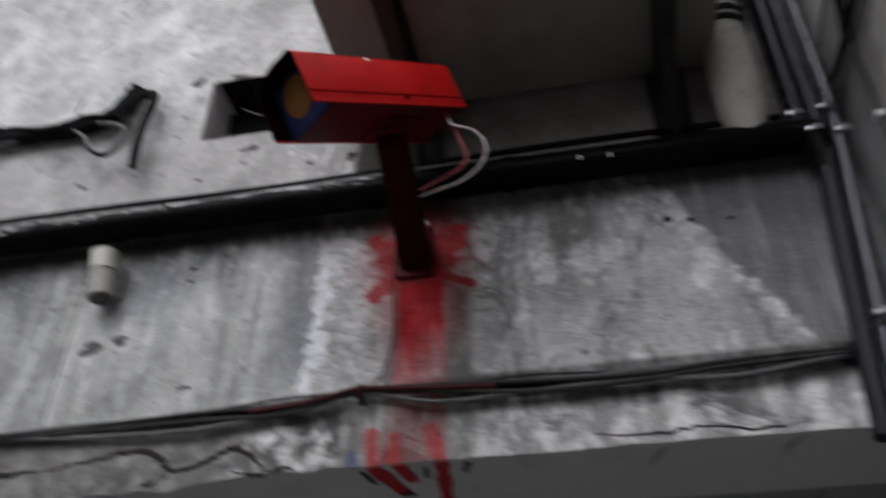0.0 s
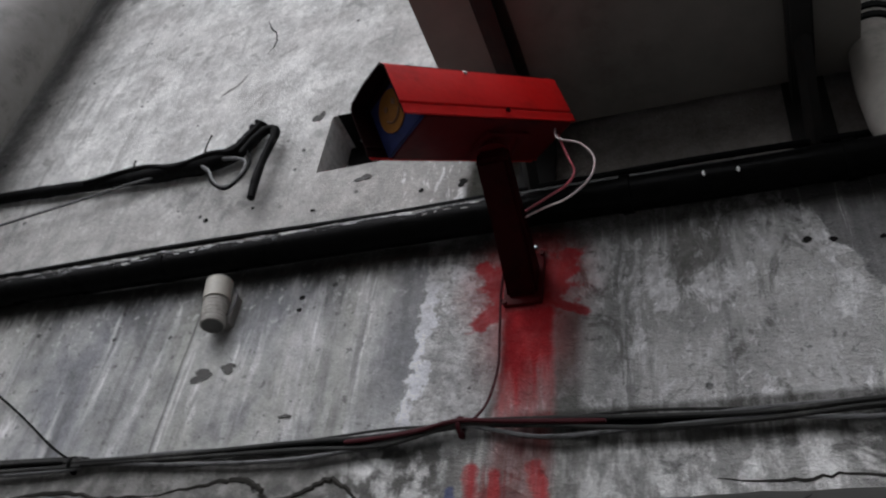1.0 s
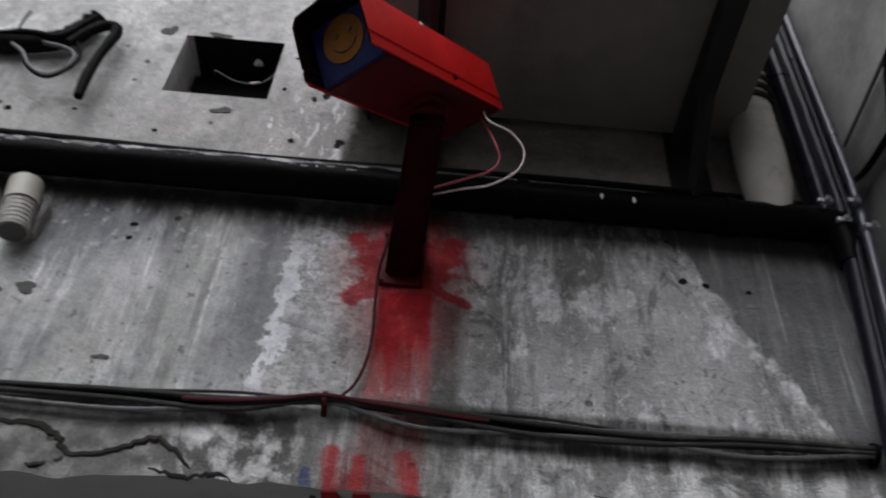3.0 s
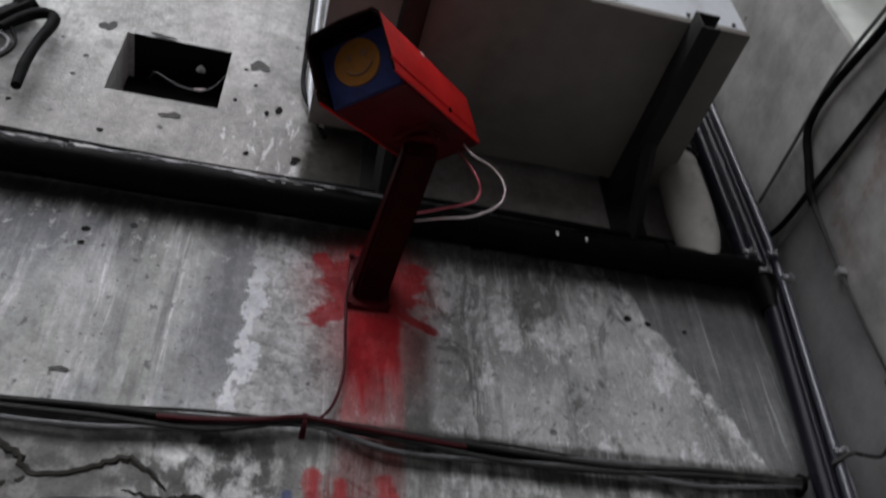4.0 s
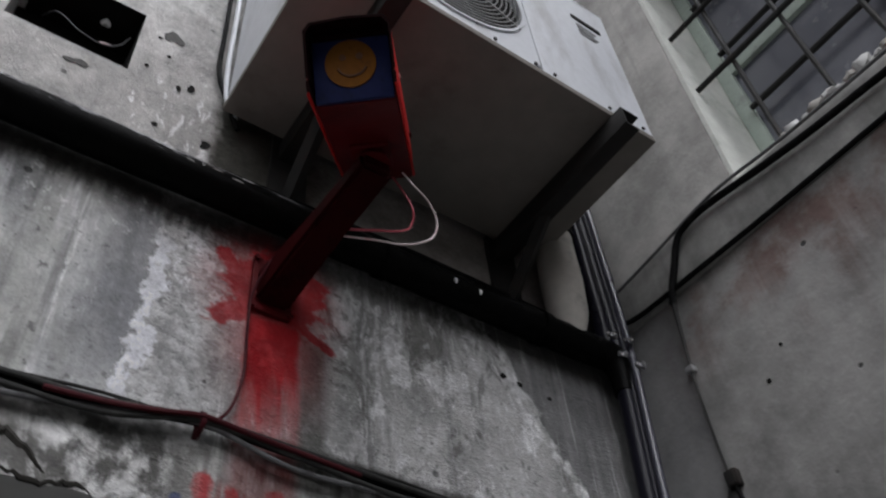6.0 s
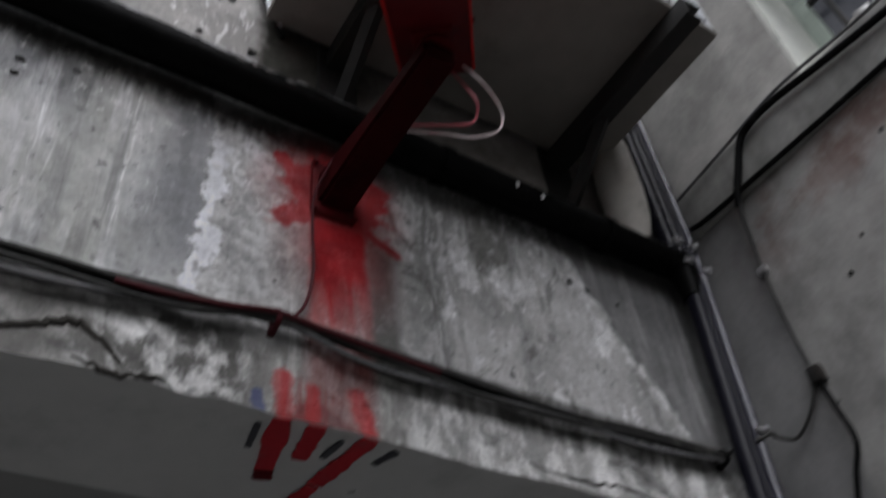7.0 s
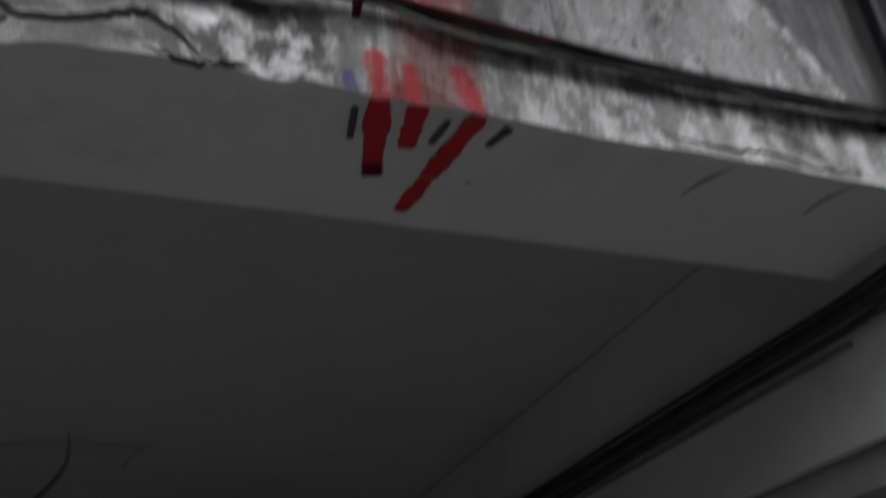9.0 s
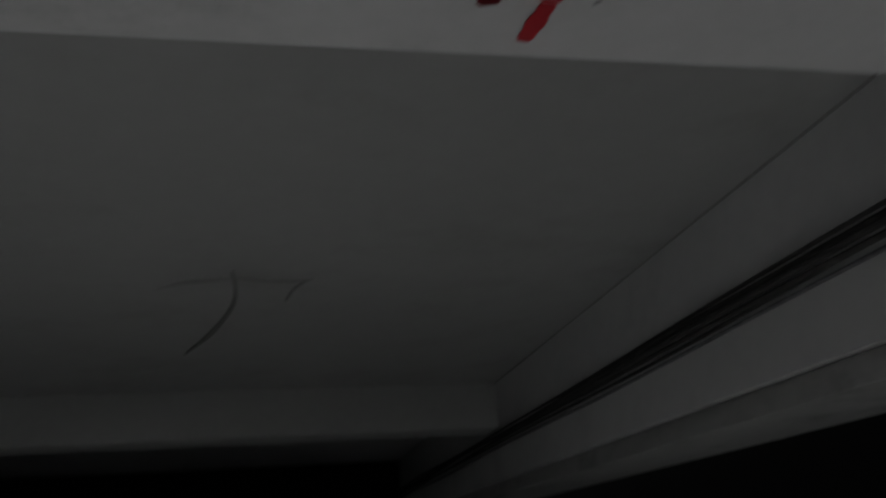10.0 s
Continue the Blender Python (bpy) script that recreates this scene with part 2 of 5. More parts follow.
    band = k.mix(k.step(lime, 0.44, 0.58), k.mix(k.step(x, -0.16, -0.08), (0.15, 0.147, 0.14), (0.40, 0.40, 0.39)), k.mix(k.step(k.add(x, k.mul(wob, 0.2)), -0.40, -0.28), (0.25, 0.246, 0.235), (0.80, 0.80, 0.79)))
    middle = k.step(k.math("ABSOLUTE", k.add(x, k.mul(wob, 0.05))), 0.150, 0.110)
    band = k.mix(k.mul(middle, k.step(wisp, 0.40, 0.60, 0.85, 0.45)), band, (0.20, 0.195, 0.185))
    soot = k.step(k.noise(5, 8, 0.62, (1, 1, 1.4), (0, 0, 3), 0.6), 0.53, 0.60)
    band = k.mix(k.mul(soot, 0.7), band, (0.09, 0.09, 0.088))
    low = k.mix(k.step(k.add(z, k.mul(wob, 0.05)), 2.535, 2.515), low, band)
    col = k.mix(k.step(k.add(z, k.mul(wob, 0.03)), 3.06, 3.12), low, upper)
    # dirt run down from the pipe and cables, plus the pipe's painted shade
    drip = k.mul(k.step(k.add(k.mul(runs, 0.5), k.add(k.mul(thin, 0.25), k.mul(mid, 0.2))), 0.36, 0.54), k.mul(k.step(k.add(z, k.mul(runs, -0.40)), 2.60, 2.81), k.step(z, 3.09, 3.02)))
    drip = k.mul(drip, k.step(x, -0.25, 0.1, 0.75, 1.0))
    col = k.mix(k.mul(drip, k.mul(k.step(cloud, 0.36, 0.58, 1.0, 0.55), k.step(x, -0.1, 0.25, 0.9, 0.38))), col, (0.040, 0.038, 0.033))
    # soft shade below the pipe, with some grime, painted as a black band
    pipe_shade = k.mul(k.step(k.add(z, k.add(k.mul(k.sub(runs, 0.5), -0.16), k.mul(k.sub(thin, 0.5), -0.08))), 2.955, 3.015), k.step(z, 3.09, 3.05))
    col = k.mix(k.mul(pipe_shade, k.step(x, 0.02, 0.2, 0.88, 0.55)), col, (0.022, 0.021, 0.019))
    low_runs = k.add(z, k.add(k.mul(k.sub(runs, 0.5), 0.10), k.mul(wob, 0.02)))
    run2 = k.mul(k.mul(k.step(low_runs, 2.480, 2.512), k.step(z, 2.585, 2.570)), k.mul(k.step(x, -0.12, -0.02), k.step(k.math("ABSOLUTE", k.sub(x, 0.42)), 0.46, 0.40)))
    col = k.mix(k.mul(run2, k.step(wisp, 0.34, 0.60, 0.90, 0.60)), col, (0.055, 0.053, 0.047))
    run3 = k.mul(k.mul(k.step(x, -0.55, -0.40), k.step(x, -0.10, -0.14)), k.mul(k.step(low_runs, 2.47, 2.50), k.step(z, 2.54, 2.52)))
    col = k.mix(k.mul(run3, 0.55), col, (0.10, 0.10, 0.098))
    side = k.mul(k.mul(k.step(k.math("ABSOLUTE", k.sub(k.add(x, k.mul(wob, 0.03)), 0.098)), 0.045, 0.012), k.step(z, 2.42, 2.60)), k.step(z, 2.86, 2.78))
    col = k.mix(k.mul(side, 0.75), col, (0.085, 0.085, 0.075))
    # shade under the unit painted dark with greenish soot, brown further along
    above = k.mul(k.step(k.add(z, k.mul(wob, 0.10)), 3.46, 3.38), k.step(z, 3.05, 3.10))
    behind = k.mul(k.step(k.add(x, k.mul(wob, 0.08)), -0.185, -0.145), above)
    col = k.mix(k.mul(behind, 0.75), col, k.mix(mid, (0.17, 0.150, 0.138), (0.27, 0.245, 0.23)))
    unit_shade_soot = k.mul(behind, k.step(k.add(x, k.mul(wob, 0.15)), 0.20, 0.02))
    col = k.mix(k.mul(unit_shade_soot, k.step(mid, 0.34, 0.58, 0.97, 0.85)), col, k.mix(grit, (0.018, 0.019, 0.015), (0.036, 0.038, 0.028)))
    # shadow gap beside the downpipe painted in with its soot
    col = k.mix(k.mul(k.step(k.add(x, k.mul(wob, 0.16)), -1.90, -2.02), 0.8), col, (0.10, 0.098, 0.095))
    pits = k.mul(k.step(k.cells(16), 0.13, 0.09), k.step(k.noise(5, 2, 0.5, shift=(6, 6, 6)), 0.54, 0.60))
    col = k.mix(k.mul(pits, 0.85), col, (0.05, 0.05, 0.05))
    col = k.scale(col, tone)
    # red spray round the bracket, its splashes, the run below it and the strokes on the edge
    ex, ez = k.math("DIVIDE", k.sub(x, 0.004), 0.100), k.math("DIVIDE", k.sub(z, 2.890), 0.105)
    far = k.math("SQRT", k.add(k.mul(ex, ex), k.mul(ez, ez)))
    ragged = k.sub(k.noise(26, 6, 0.72, shift=(1, 0, 5)), 0.5)
    spray = k.mul(k.step(k.add(far, k.mul(k.add(ragged, k.mul(wob, 0.5)), 1.7)), 1.28, 0.78), 0.92)

    def dab(ax, az, bx, bz, r):
        dx, dz = bx - ax, bz - az
        px, pz = k.sub(x, ax), k.sub(z, az)
        t = k.math("DIVIDE", k.add(k.mul(px, dx), k.mul(pz, dz)), dx * dx + dz * dz, clamp=True)
        qx, qz = k.sub(px, k.mul(t, dx)), k.sub(pz, k.mul(t, dz))
        d = k.math("SQRT", k.add(k.mul(qx, qx), k.mul(qz, qz)))
        return k.step(k.add(d, k.mul(k.add(ragged, k.mul(k.sub(grit, 0.5), 0.7)), r * 1.9)), r * 1.25, r * 0.50)

    for finger in ((-0.040, 2.835, -0.090, 2.802, 0.030), (0.050, 2.845, 0.134, 2.804, 0.014), (-0.060, 2.89, -0.098, 2.958, 0.022), (0.060, 2.90, 0.098, 2.960, 0.030), (0.060, 2.88, 0.108, 2.915, 0.018)):
        spray = k.most(spray, k.mul(dab(*finger), 0.92))
    run = k.mul(k.step(k.math("ABSOLUTE", k.sub(k.add(x, k.mul(wob, 0.035)), 0.014)), 0.074, 0.044), k.mul(k.step(z, 2.86, 2.82), k.step(k.add(z, k.mul(k.sub(wisp, 0.5), 0.30)), 2.52, 2.71, 0.30, 1.0)))
    low_red = k.mul(k.step(k.math("ABSOLUTE", k.sub(x, -0.008)), 0.085, 0.06), k.mul(k.step(z, 2.49, 2.45), k.step(wisp, 0.40, 0.58, 0.45, 0.08)))
    strokes = k.most(dab(-0.080, 2.462, -0.074, 2.395, 0.017), k.most(dab(-0.034, 2.455, -0.030, 2.395, 0.014), dab(0.040, 2.462, 0.062, 2.395, 0.020)))
    strokes = k.mul(strokes, k.step(thin, 0.35, 0.62, 0.95, 0.55))
    mist = k.mul(k.step(k.add(far, k.mul(ragged, 0.8)), 1.9, 0.8), 0.45)
    mist = k.most(mist, k.mul(k.mul(k.step(k.math("ABSOLUTE", k.sub(x, 0.014)), 0.150, 0.04), k.step(z, 2.58, 2.78)), k.mul(k.step(z, 2.86, 2.82), 0.55)))
    spray = k.most(spray, mist)
    red = k.most(k.most(spray, k.mul(run, k.step(k.add(mid, k.mul(thin, 0.6)), 0.38, 0.66, 0.9, 1.0))), k.most(strokes, low_red))
    col = k.mix(k.mul(red, 0.96), col, k.mix(k.step(mid, 0.35, 0.65), (0.30, 0.006, 0.012), (0.55, 0.014, 0.022)))
    # dark core round the plate: the arm's shade painted into the red
    col = k.mix(k.mul(k.step(k.add(far, k.mul(ragged, 0.5)), 0.70, 0.25), 0.75), col, (0.05, 0.003, 0.004))
    col = k.mix(k.mul(strokes, 0.62), col, k.mix(mid, (0.42, 0.050, 0.055), (0.56, 0.12, 0.12)))
    col = k.mix(k.mul(dab(-0.118, 2.425, -0.113, 2.402, 0.011), 0.7), col, (0.06, 0.08, 0.22))
    k.colour(col)
    rougher = k.add(k.mul(grit, 0.5), k.mul(fine, 0.25))
    relief = k.add(k.mul(rougher, k.most(k.step(line, -0.004, 0.03, 0.5, 1.4), k.step(z, 3.05, 3.12, 0, 1.2))), k.add(k.mul(rim, 0.5), k.mul(pits, -0.9)))
    relief = k.add(relief, k.add(k.mul(k.mul(flakes, k.step(line, 0.0, 0.01)), 0.5), k.mul(ripple, k.step(line, 0.0, 0.03, 0.0, 1.3))))
    k.bump(relief, 0.7, 0.010)
    k.rough(k.step(red, 0, 1, 0.9, 0.8))
    k.b.inputs["Specular IOR Level"].default_value = 0.15
    return k.mat


def aged_wall(name, dark, pale, stain=None, stain_z=(0, 0), strip=None):
    k = Net(name, 0.9)
    x, y, z = k.xyz()
    grit, mid = k.noise(45, 6, 0.65), k.noise(4.5, 7, 0.65)
    runs = k.noise(1.0, 6, 0.62, (14, 14, 0.9), (2, 3, 1), 0.3)
    c = k.mix(k.step(k.add(k.mul(mid, 0.6), k.mul(runs, 0.5)), 0.35, 0.75), dark, pale)
    c = k.mix(k.mul(k.step(runs, 0.58, 0.72), 0.35), c, (0.12, 0.115, 0.11))
    if stain:
        m = k.mul(k.step(k.add(z, k.mul(runs, -0.5)), stain_z[0], stain_z[1]), k.step(k.noise(5, 6, 0.7, shift=(8, 2, 4)), 0.40, 0.62))
        c = k.mix(k.mul(m, 0.8), c, stain)
    if strip:   # a darker strip beside the corner
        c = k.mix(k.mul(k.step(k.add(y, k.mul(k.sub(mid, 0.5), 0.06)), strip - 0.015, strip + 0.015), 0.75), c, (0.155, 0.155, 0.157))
    spots = k.mul(k.step(k.cells(11), 0.10, 0.06), k.step(k.noise(4, 2, 0.5), 0.52, 0.6))
    c = k.mix(spots, c, (0.05, 0.05, 0.05))
    k.colour(k.scale(c, k.add(0.66, k.add(k.mul(grit, 0.22), k.mul(k.step(mid, 0.3, 0.7), 0.36)))))
    k.bump(k.add(k.mul(grit, 0.6), k.add(k.mul(mid, 1.2), k.mul(spots, -1.0))), 0.45, 0.006)
    return k.mat


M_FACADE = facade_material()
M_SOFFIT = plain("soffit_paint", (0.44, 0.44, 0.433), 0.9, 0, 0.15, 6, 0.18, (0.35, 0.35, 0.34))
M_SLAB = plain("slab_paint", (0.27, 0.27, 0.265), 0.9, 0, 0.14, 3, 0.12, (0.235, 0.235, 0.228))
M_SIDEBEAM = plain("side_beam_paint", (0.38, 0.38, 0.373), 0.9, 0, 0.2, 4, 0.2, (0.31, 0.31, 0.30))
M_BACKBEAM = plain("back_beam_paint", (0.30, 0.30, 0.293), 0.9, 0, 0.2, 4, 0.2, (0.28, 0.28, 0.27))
M_SLABDIRT = plain("ceiling_dirt", (0.12, 0.12, 0.116), 0.95, 0, 0.3, 6, 0.1)
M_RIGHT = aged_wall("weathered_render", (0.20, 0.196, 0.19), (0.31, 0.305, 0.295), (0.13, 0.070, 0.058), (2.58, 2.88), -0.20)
M_RIGHT_UP = aged_wall("weathered_render_upper", (0.32, 0.312, 0.295), (0.44, 0.432, 0.41))
M_LEDGE = aged_wall("ledge_cement", (0.22, 0.22, 0.21), (0.38, 0.375, 0.36))
M_FAR = aged_wall("far_render", (0.26, 0.26, 0.25), (0.38, 0.375, 0.36))
M_GROUND = plain("worn_paving", (0.34, 0.34, 0.33), 0.9, 0, 0.4, 4, 0.4, (0.22, 0.22, 0.215))
M_LINTEL = plain("grey_lintel_paint", (0.20, 0.20, 0.195), 0.9, 0, 0.3, 6, 0.2, (0.12, 0.12, 0.118))
# near-black colour stands for the deep shade of unlit recesses
M_DARK = plain("recess_shade_black", (0.006, 0.006, 0.006), 0.9, 0, 0.3, 6, 0.2, gloss=0.03)
blk = Net("black_pipe_paint", 0.5)
bx, _, bz = blk.xyz()
# dusty patches along the top, also painted for the pipe's sheen
dust_sheen = blk.mul(blk.mul(blk.step(bz, 3.056, 3.074), blk.step(bx, 0.05, -0.12)), blk.step(blk.add(blk.noise(1.0, 9, 0.74, (9, 30, 60), (2, 0, 1), 0.3), blk.step(bz, 3.060, 3.096, -0.05, 0.06)), 0.53, 0.58))
blk.colour(blk.mix(blk.mul(dust_sheen, 0.8), blk.mix(blk.noise(30, 5, 0.6), (0.002, 0.002, 0.002), (0.006, 0.006, 0.006)), (0.58, 0.58, 0.60)))
blk.rough(blk.step(blk.noise(12, 5, 0.6), 0.3, 0.7, 0.22, 0.42))
blk.bump(blk.add(blk.noise(60, 4, 0.6), blk.mul(dust_sheen, 1.0)), 0.4, 0.003)
blk.b.inputs["Specular IOR Level"].default_value = 0.025
M_BLACK = blk.mat
M_CABLE = plain("black_cable_sheath", (0.005, 0.005, 0.0053), 0.65, 0, 0.4, 40, 0.2, (0.016, 0.016, 0.0155), gloss=0.06)
M_CABLE_OLD = plain("dusty_black_cable", (0.030, 0.030, 0.029), 0.7, 0, 0.4, 30, 0.2, (0.075, 0.073, 0.068), gloss=0.2)
M_CABLE_PALE = plain("grey_cable_sheath", (0.12, 0.12, 0.124), 0.5, 0, 0.3, 40, 0.2, (0.02, 0.02, 0.02), gloss=0.3)
M_SPECKLED = plain("dusty_limed_cable", (0.012, 0.012, 0.012), 0.4, 0, 0.4, 22, 0.4, (0.66, 0.66, 0.67), (0.35, 1, 1))
M_CABLE_RED = plain("red_sprayed_cable", (0.055, 0.004, 0.008), 0.6, 0, 0.4, 40, 0.2, (0.020, 0.003, 0.005), gloss=0.2)
M_PINK_WIRE = plain("red_misted_wire", (0.52, 0.11, 0.14), 0.45, 0, 0.3, 30, 0.1, (0.30, 0.02, 0.03))
M_WHITE_WIRE = plain("white_wire", (0.66, 0.56, 0.56), 0.45, 0, 0.2, 30, 0.1, (0.50, 0.10, 0.13))
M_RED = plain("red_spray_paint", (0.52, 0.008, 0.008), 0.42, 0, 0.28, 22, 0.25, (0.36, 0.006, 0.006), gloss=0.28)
# darker copies of the red carry the shade of undersides and bracket
M_RED_DARK = plain("dark_shaded_red_paint", (0.080, 0.002, 0.004), 0.5, 0, 0.4, 14, 0.25, (0.03, 0.0015, 0.003), gloss=0.15)
M_RED_BLACK = plain("near_black_shaded_red", (0.024, 0.0010, 0.0016), 0.6, 0, 0.4, 18, 0.25, (0.010, 0.001, 0.001), gloss=0.05)
# near-black for the shade inside the hood's overhang
M_HOOD_INSIDE = plain("shaded_hood_inside", (0.008, 0.0012, 0.0014), 0.7, 0, 0.4, 18, 0.2, gloss=0.05)
M_RED_MARK = plain("red_brush_paint", (0.34, 0.020, 0.027), 0.85, 0, 0.5, 24, 0.25, (0.20, 0.045, 0.050), gloss=0.2)
M_BLUE = plain("blue_poster_paint", (0.012, 0.018, 0.075), 0.7, 0, 0.5, 25, 0.2, (0.006, 0.007, 0.02), gloss=0.2)
M_YELLOW = plain("yellow_poster_paint", (0.18, 0.068, 0.008), 0.8, 0, 0.5, 25, 0.2, (0.11, 0.04, 0.010), gloss=0.2)
M_LINE = plain("brown_painted_line", (0.10, 0.034, 0.007), 0.6, 0, 0.3, 30, 0.1)
M_PVC = plain("beige_plastic_pipe", (0.40, 0.38, 0.335), 0.5, 0, 0.25, 20, 0.15, (0.34, 0.32, 0.28))
M_PVC_OLD = plain("dusty_plastic_pipe", (0.38, 0.365, 0.335), 0.7, 0, 0.6, 26, 0.4, (0.15, 0.143, 0.13))
M_LAGGING = plain("grimy_beige_lagging", (0.46, 0.44, 0.405), 0.8, 0, 0.35, 12, 0.3, (0.25, 0.235, 0.21))
M_PVC_GREY = plain("grey_plastic_pipe", (0.25, 0.24, 0.23), 0.75, 0, 0.4, 5, 0.3, (0.10, 0.095, 0.09))
M_AC = plain("white_enamelled_sheet", (0.66, 0.68, 0.715), 0.42, 0, 0.2, 10, 0.1, (0.46, 0.465, 0.475), (1, 1, 0.3))
M_AC_BASE = plain("dirty_galvanised_sheet", (0.190, 0.176, 0.160), 0.75, 0.0, 0.4, 4, 0.2, (0.13, 0.115, 0.10), gloss=0.2)
M_AC_DARK = plain("dark_fan_well", (0.02, 0.02, 0.021), 0.6, 0, 0.3, 10, 0.1)
M_GRILLE = plain("grey_wire_grille", (0.30, 0.30, 0.30), 0.45, 0.5, 0.2, 20, 0.1)
M_BARE = plain("bare_cement_patch", (0.085, 0.083, 0.08), 0.95, 0, 0.5, 18, 0.6, (0.07, 0.07, 0.068))
M_CRACK = plain("dark_crack", (0.035, 0.033, 0.030), 0.95, 0, 0.5, 20, 0.4, (0.07, 0.066, 0.06), gloss=0.1)
M_SMUDGE = plain("faint_grey_smudge", (0.20, 0.20, 0.195), 0.9, 0, 0.2, 20, 0.1)
M_STEEL = plain("dark_painted_steel", (0.016, 0.0155, 0.015), 0.6, 0.0, 0.4, 14, 0.3, (0.028, 0.022, 0.019), gloss=0.25)
M_BRIGHT = plain("bright_metal_clip", (0.60, 0.60, 0.62), 0.3, 0.8, 0.2, 30, 0.1)
M_CONDUIT = plain("grey_violet_conduit", (0.055, 0.055, 0.072), 0.20, 0, 0.25, 12, 0.12, (0.025, 0.025, 0.034), (1, 1, 0.3))
M_CONDUIT_DARK = plain("dark_conduit", (0.008, 0.008, 0.013), 0.26, 0, 0.3, 12, 0.15, (0.006, 0.006, 0.009), (1, 1, 0.3), gloss=0.13)
M_FRAME = plain("pale_green_window_paint", (0.36, 0.42, 0.37), 0.55, 0, 0.25, 14, 0.2, (0.22, 0.24, 0.22))
M_REVEAL = plain("white_reveal_paint", (0.60, 0.61, 0.57), 0.7, 0, 0.4, 7, 0.3, (0.34, 0.37, 0.33))
M_SACK = plain("pale_plastic_scrap", (0.52, 0.52, 0.51), 0.4, 0, 0.2, 20, 0.3)
M_DOT = plain("white_dot_and_glint", (0.80, 0.80, 0.80), 0.4, 0, 0.1, 20, 0.1)
M_MARK = plain("black_brush_paint", (0.035, 0.035, 0.042), 0.6, 0, 0.4, 30, 0.2)
# near-black that stands for the shade inside holes and wells
M_HOLE = plain("hole_shade_black", (0.012, 0.0115, 0.011), 0.95, 0, 0.4, 12, 0.3, gloss=0.1)
glass = Net("window_glass", 0.12)
glass.colour(glass.mix(glass.step(glass.noise(3, 5, 0.6), 0.4, 0.7), (0.10, 0.105, 0.125), (0.17, 0.175, 0.20)))
glass.rough(glass.step(glass.noise(9, 5, 0.7), 0.3, 0.7, 0.06, 0.3))
M_GLASS = glass.mat


# ---- mesh helpers ----
def mesh_of(name, bm, mat, smooth=False):
    me = bpy.data.meshes.new(name)
    bmesh.ops.recalc_face_normals(bm, faces=bm.faces)
    bm.to_mesh(me)
    bm.free()
    for m in mat if isinstance(mat, (list, tuple)) else [mat]:
        me.materials.append(m)
    if smooth:
        for p in me.polygons:
            p.use_smooth = True
        me.set_sharp_from_angle(angle=radians(38))
    return me


def part(name, bm, mat, parent=None, label="", smooth=True):
    ob = new(name, mesh_of(name, bm, mat, smooth))
    if parent is not None:
        ob.parent = parent
    if label:
        ob["label"] = label
    return ob


def thing(name, label, category, group="", kind="", at=(0, 0, 0)):
    ob = new(name)
    ob.location = at
    ob.empty_display_size = 0.05
    return tagged(ob, label, category, group, kind)


def box(x0, x1, y0, y1, z0, z1, bevel=0.0, bm=None, m=None):
    bm = bm or bmesh.new()
    r = bmesh.ops.create_cube(bm, size=1)
    mat = Matrix.Translation(((x0 + x1) / 2, (y0 + y1) / 2, (z0 + z1) / 2)) @ Matrix.Diagonal((x1 - x0, y1 - y0, z1 - z0, 1))
    bmesh.ops.transform(bm, matrix=(m @ mat) if m else mat, verts=r["verts"])
    if bevel:
        es = {e for v in r["verts"] for e in v.link_edges}
        bmesh.ops.bevel(bm, geom=list(es), offset=bevel, segments=2, affect="EDGES", profile=0.6)
    return bm


def smooth_line(pts, n=8):
    """A Catmull-Rom line through the points."""
    p = [Vector(q) for q in pts]
    if len(p) < 3:
        return p
    p = [2 * p[0] - p[1]] + p + [2 * p[-1] - p[-2]]
    out = []
    for i in range(1, len(p) - 2):
        for j in range(n):
            t = j / n
            a, b, c, d = p[i - 1], p[i], p[i + 1], p[i + 2]
            out.append(0.5 * (2 * b + (c - a) * t + (2 * a - 5 * b + 4 * c - d) * t * t + (3 * b - a - 3 * c + d) * t ** 3))
    return out + [p[-2]]


def tube(pts, radius, sides=10, n=8, bm=None, uneven=0.0, straight=False):
    """A round bar swept along a line; radius may be a list along it."""
    bm = bm or bmesh.new()
    line = [Vector(q) for q in pts] if straight else smooth_line(pts, n)
    radii = radius if isinstance(radius, (list, tuple)) else [radius]
    up, rings = Vector((0.13, 0.21, 0.97)), []
    for i, q in enumerate(line):
        d = (line[min(i + 1, len(line) - 1)] - line[max(i - 1, 0)]).normalized()
        a = d.cross(up)
        if a.length < 0.05:
            a = d.cross(Vector((1, 0, 0)))
        a.normalize()
        b = a.cross(d)
        up = b
        f = i / max(len(line) - 1, 1) * (len(radii) - 1)
        r = radii[int(f)] + (radii[min(int(f) + 1, len(radii) - 1)] - radii[int(f)]) * (f - int(f))
        r *= 1 + uneven * (noise.noise(q * 9) if uneven else 0)
        rings.append([bm.verts.new(q + (a * math.cos(w) + b * math.sin(w)) * r) for w in (2 * math.pi * s / sides for s in range(sides))])
    for r0, r1 in zip(rings, rings[1:]):
        for s in range(sides):
            bm.faces.new((r0[s], r0[(s + 1) % sides], r1[(s + 1) % sides], r1[s]))
    bm.faces.new(rings[0][::-1])
    bm.faces.new(rings[-1])
    return bm


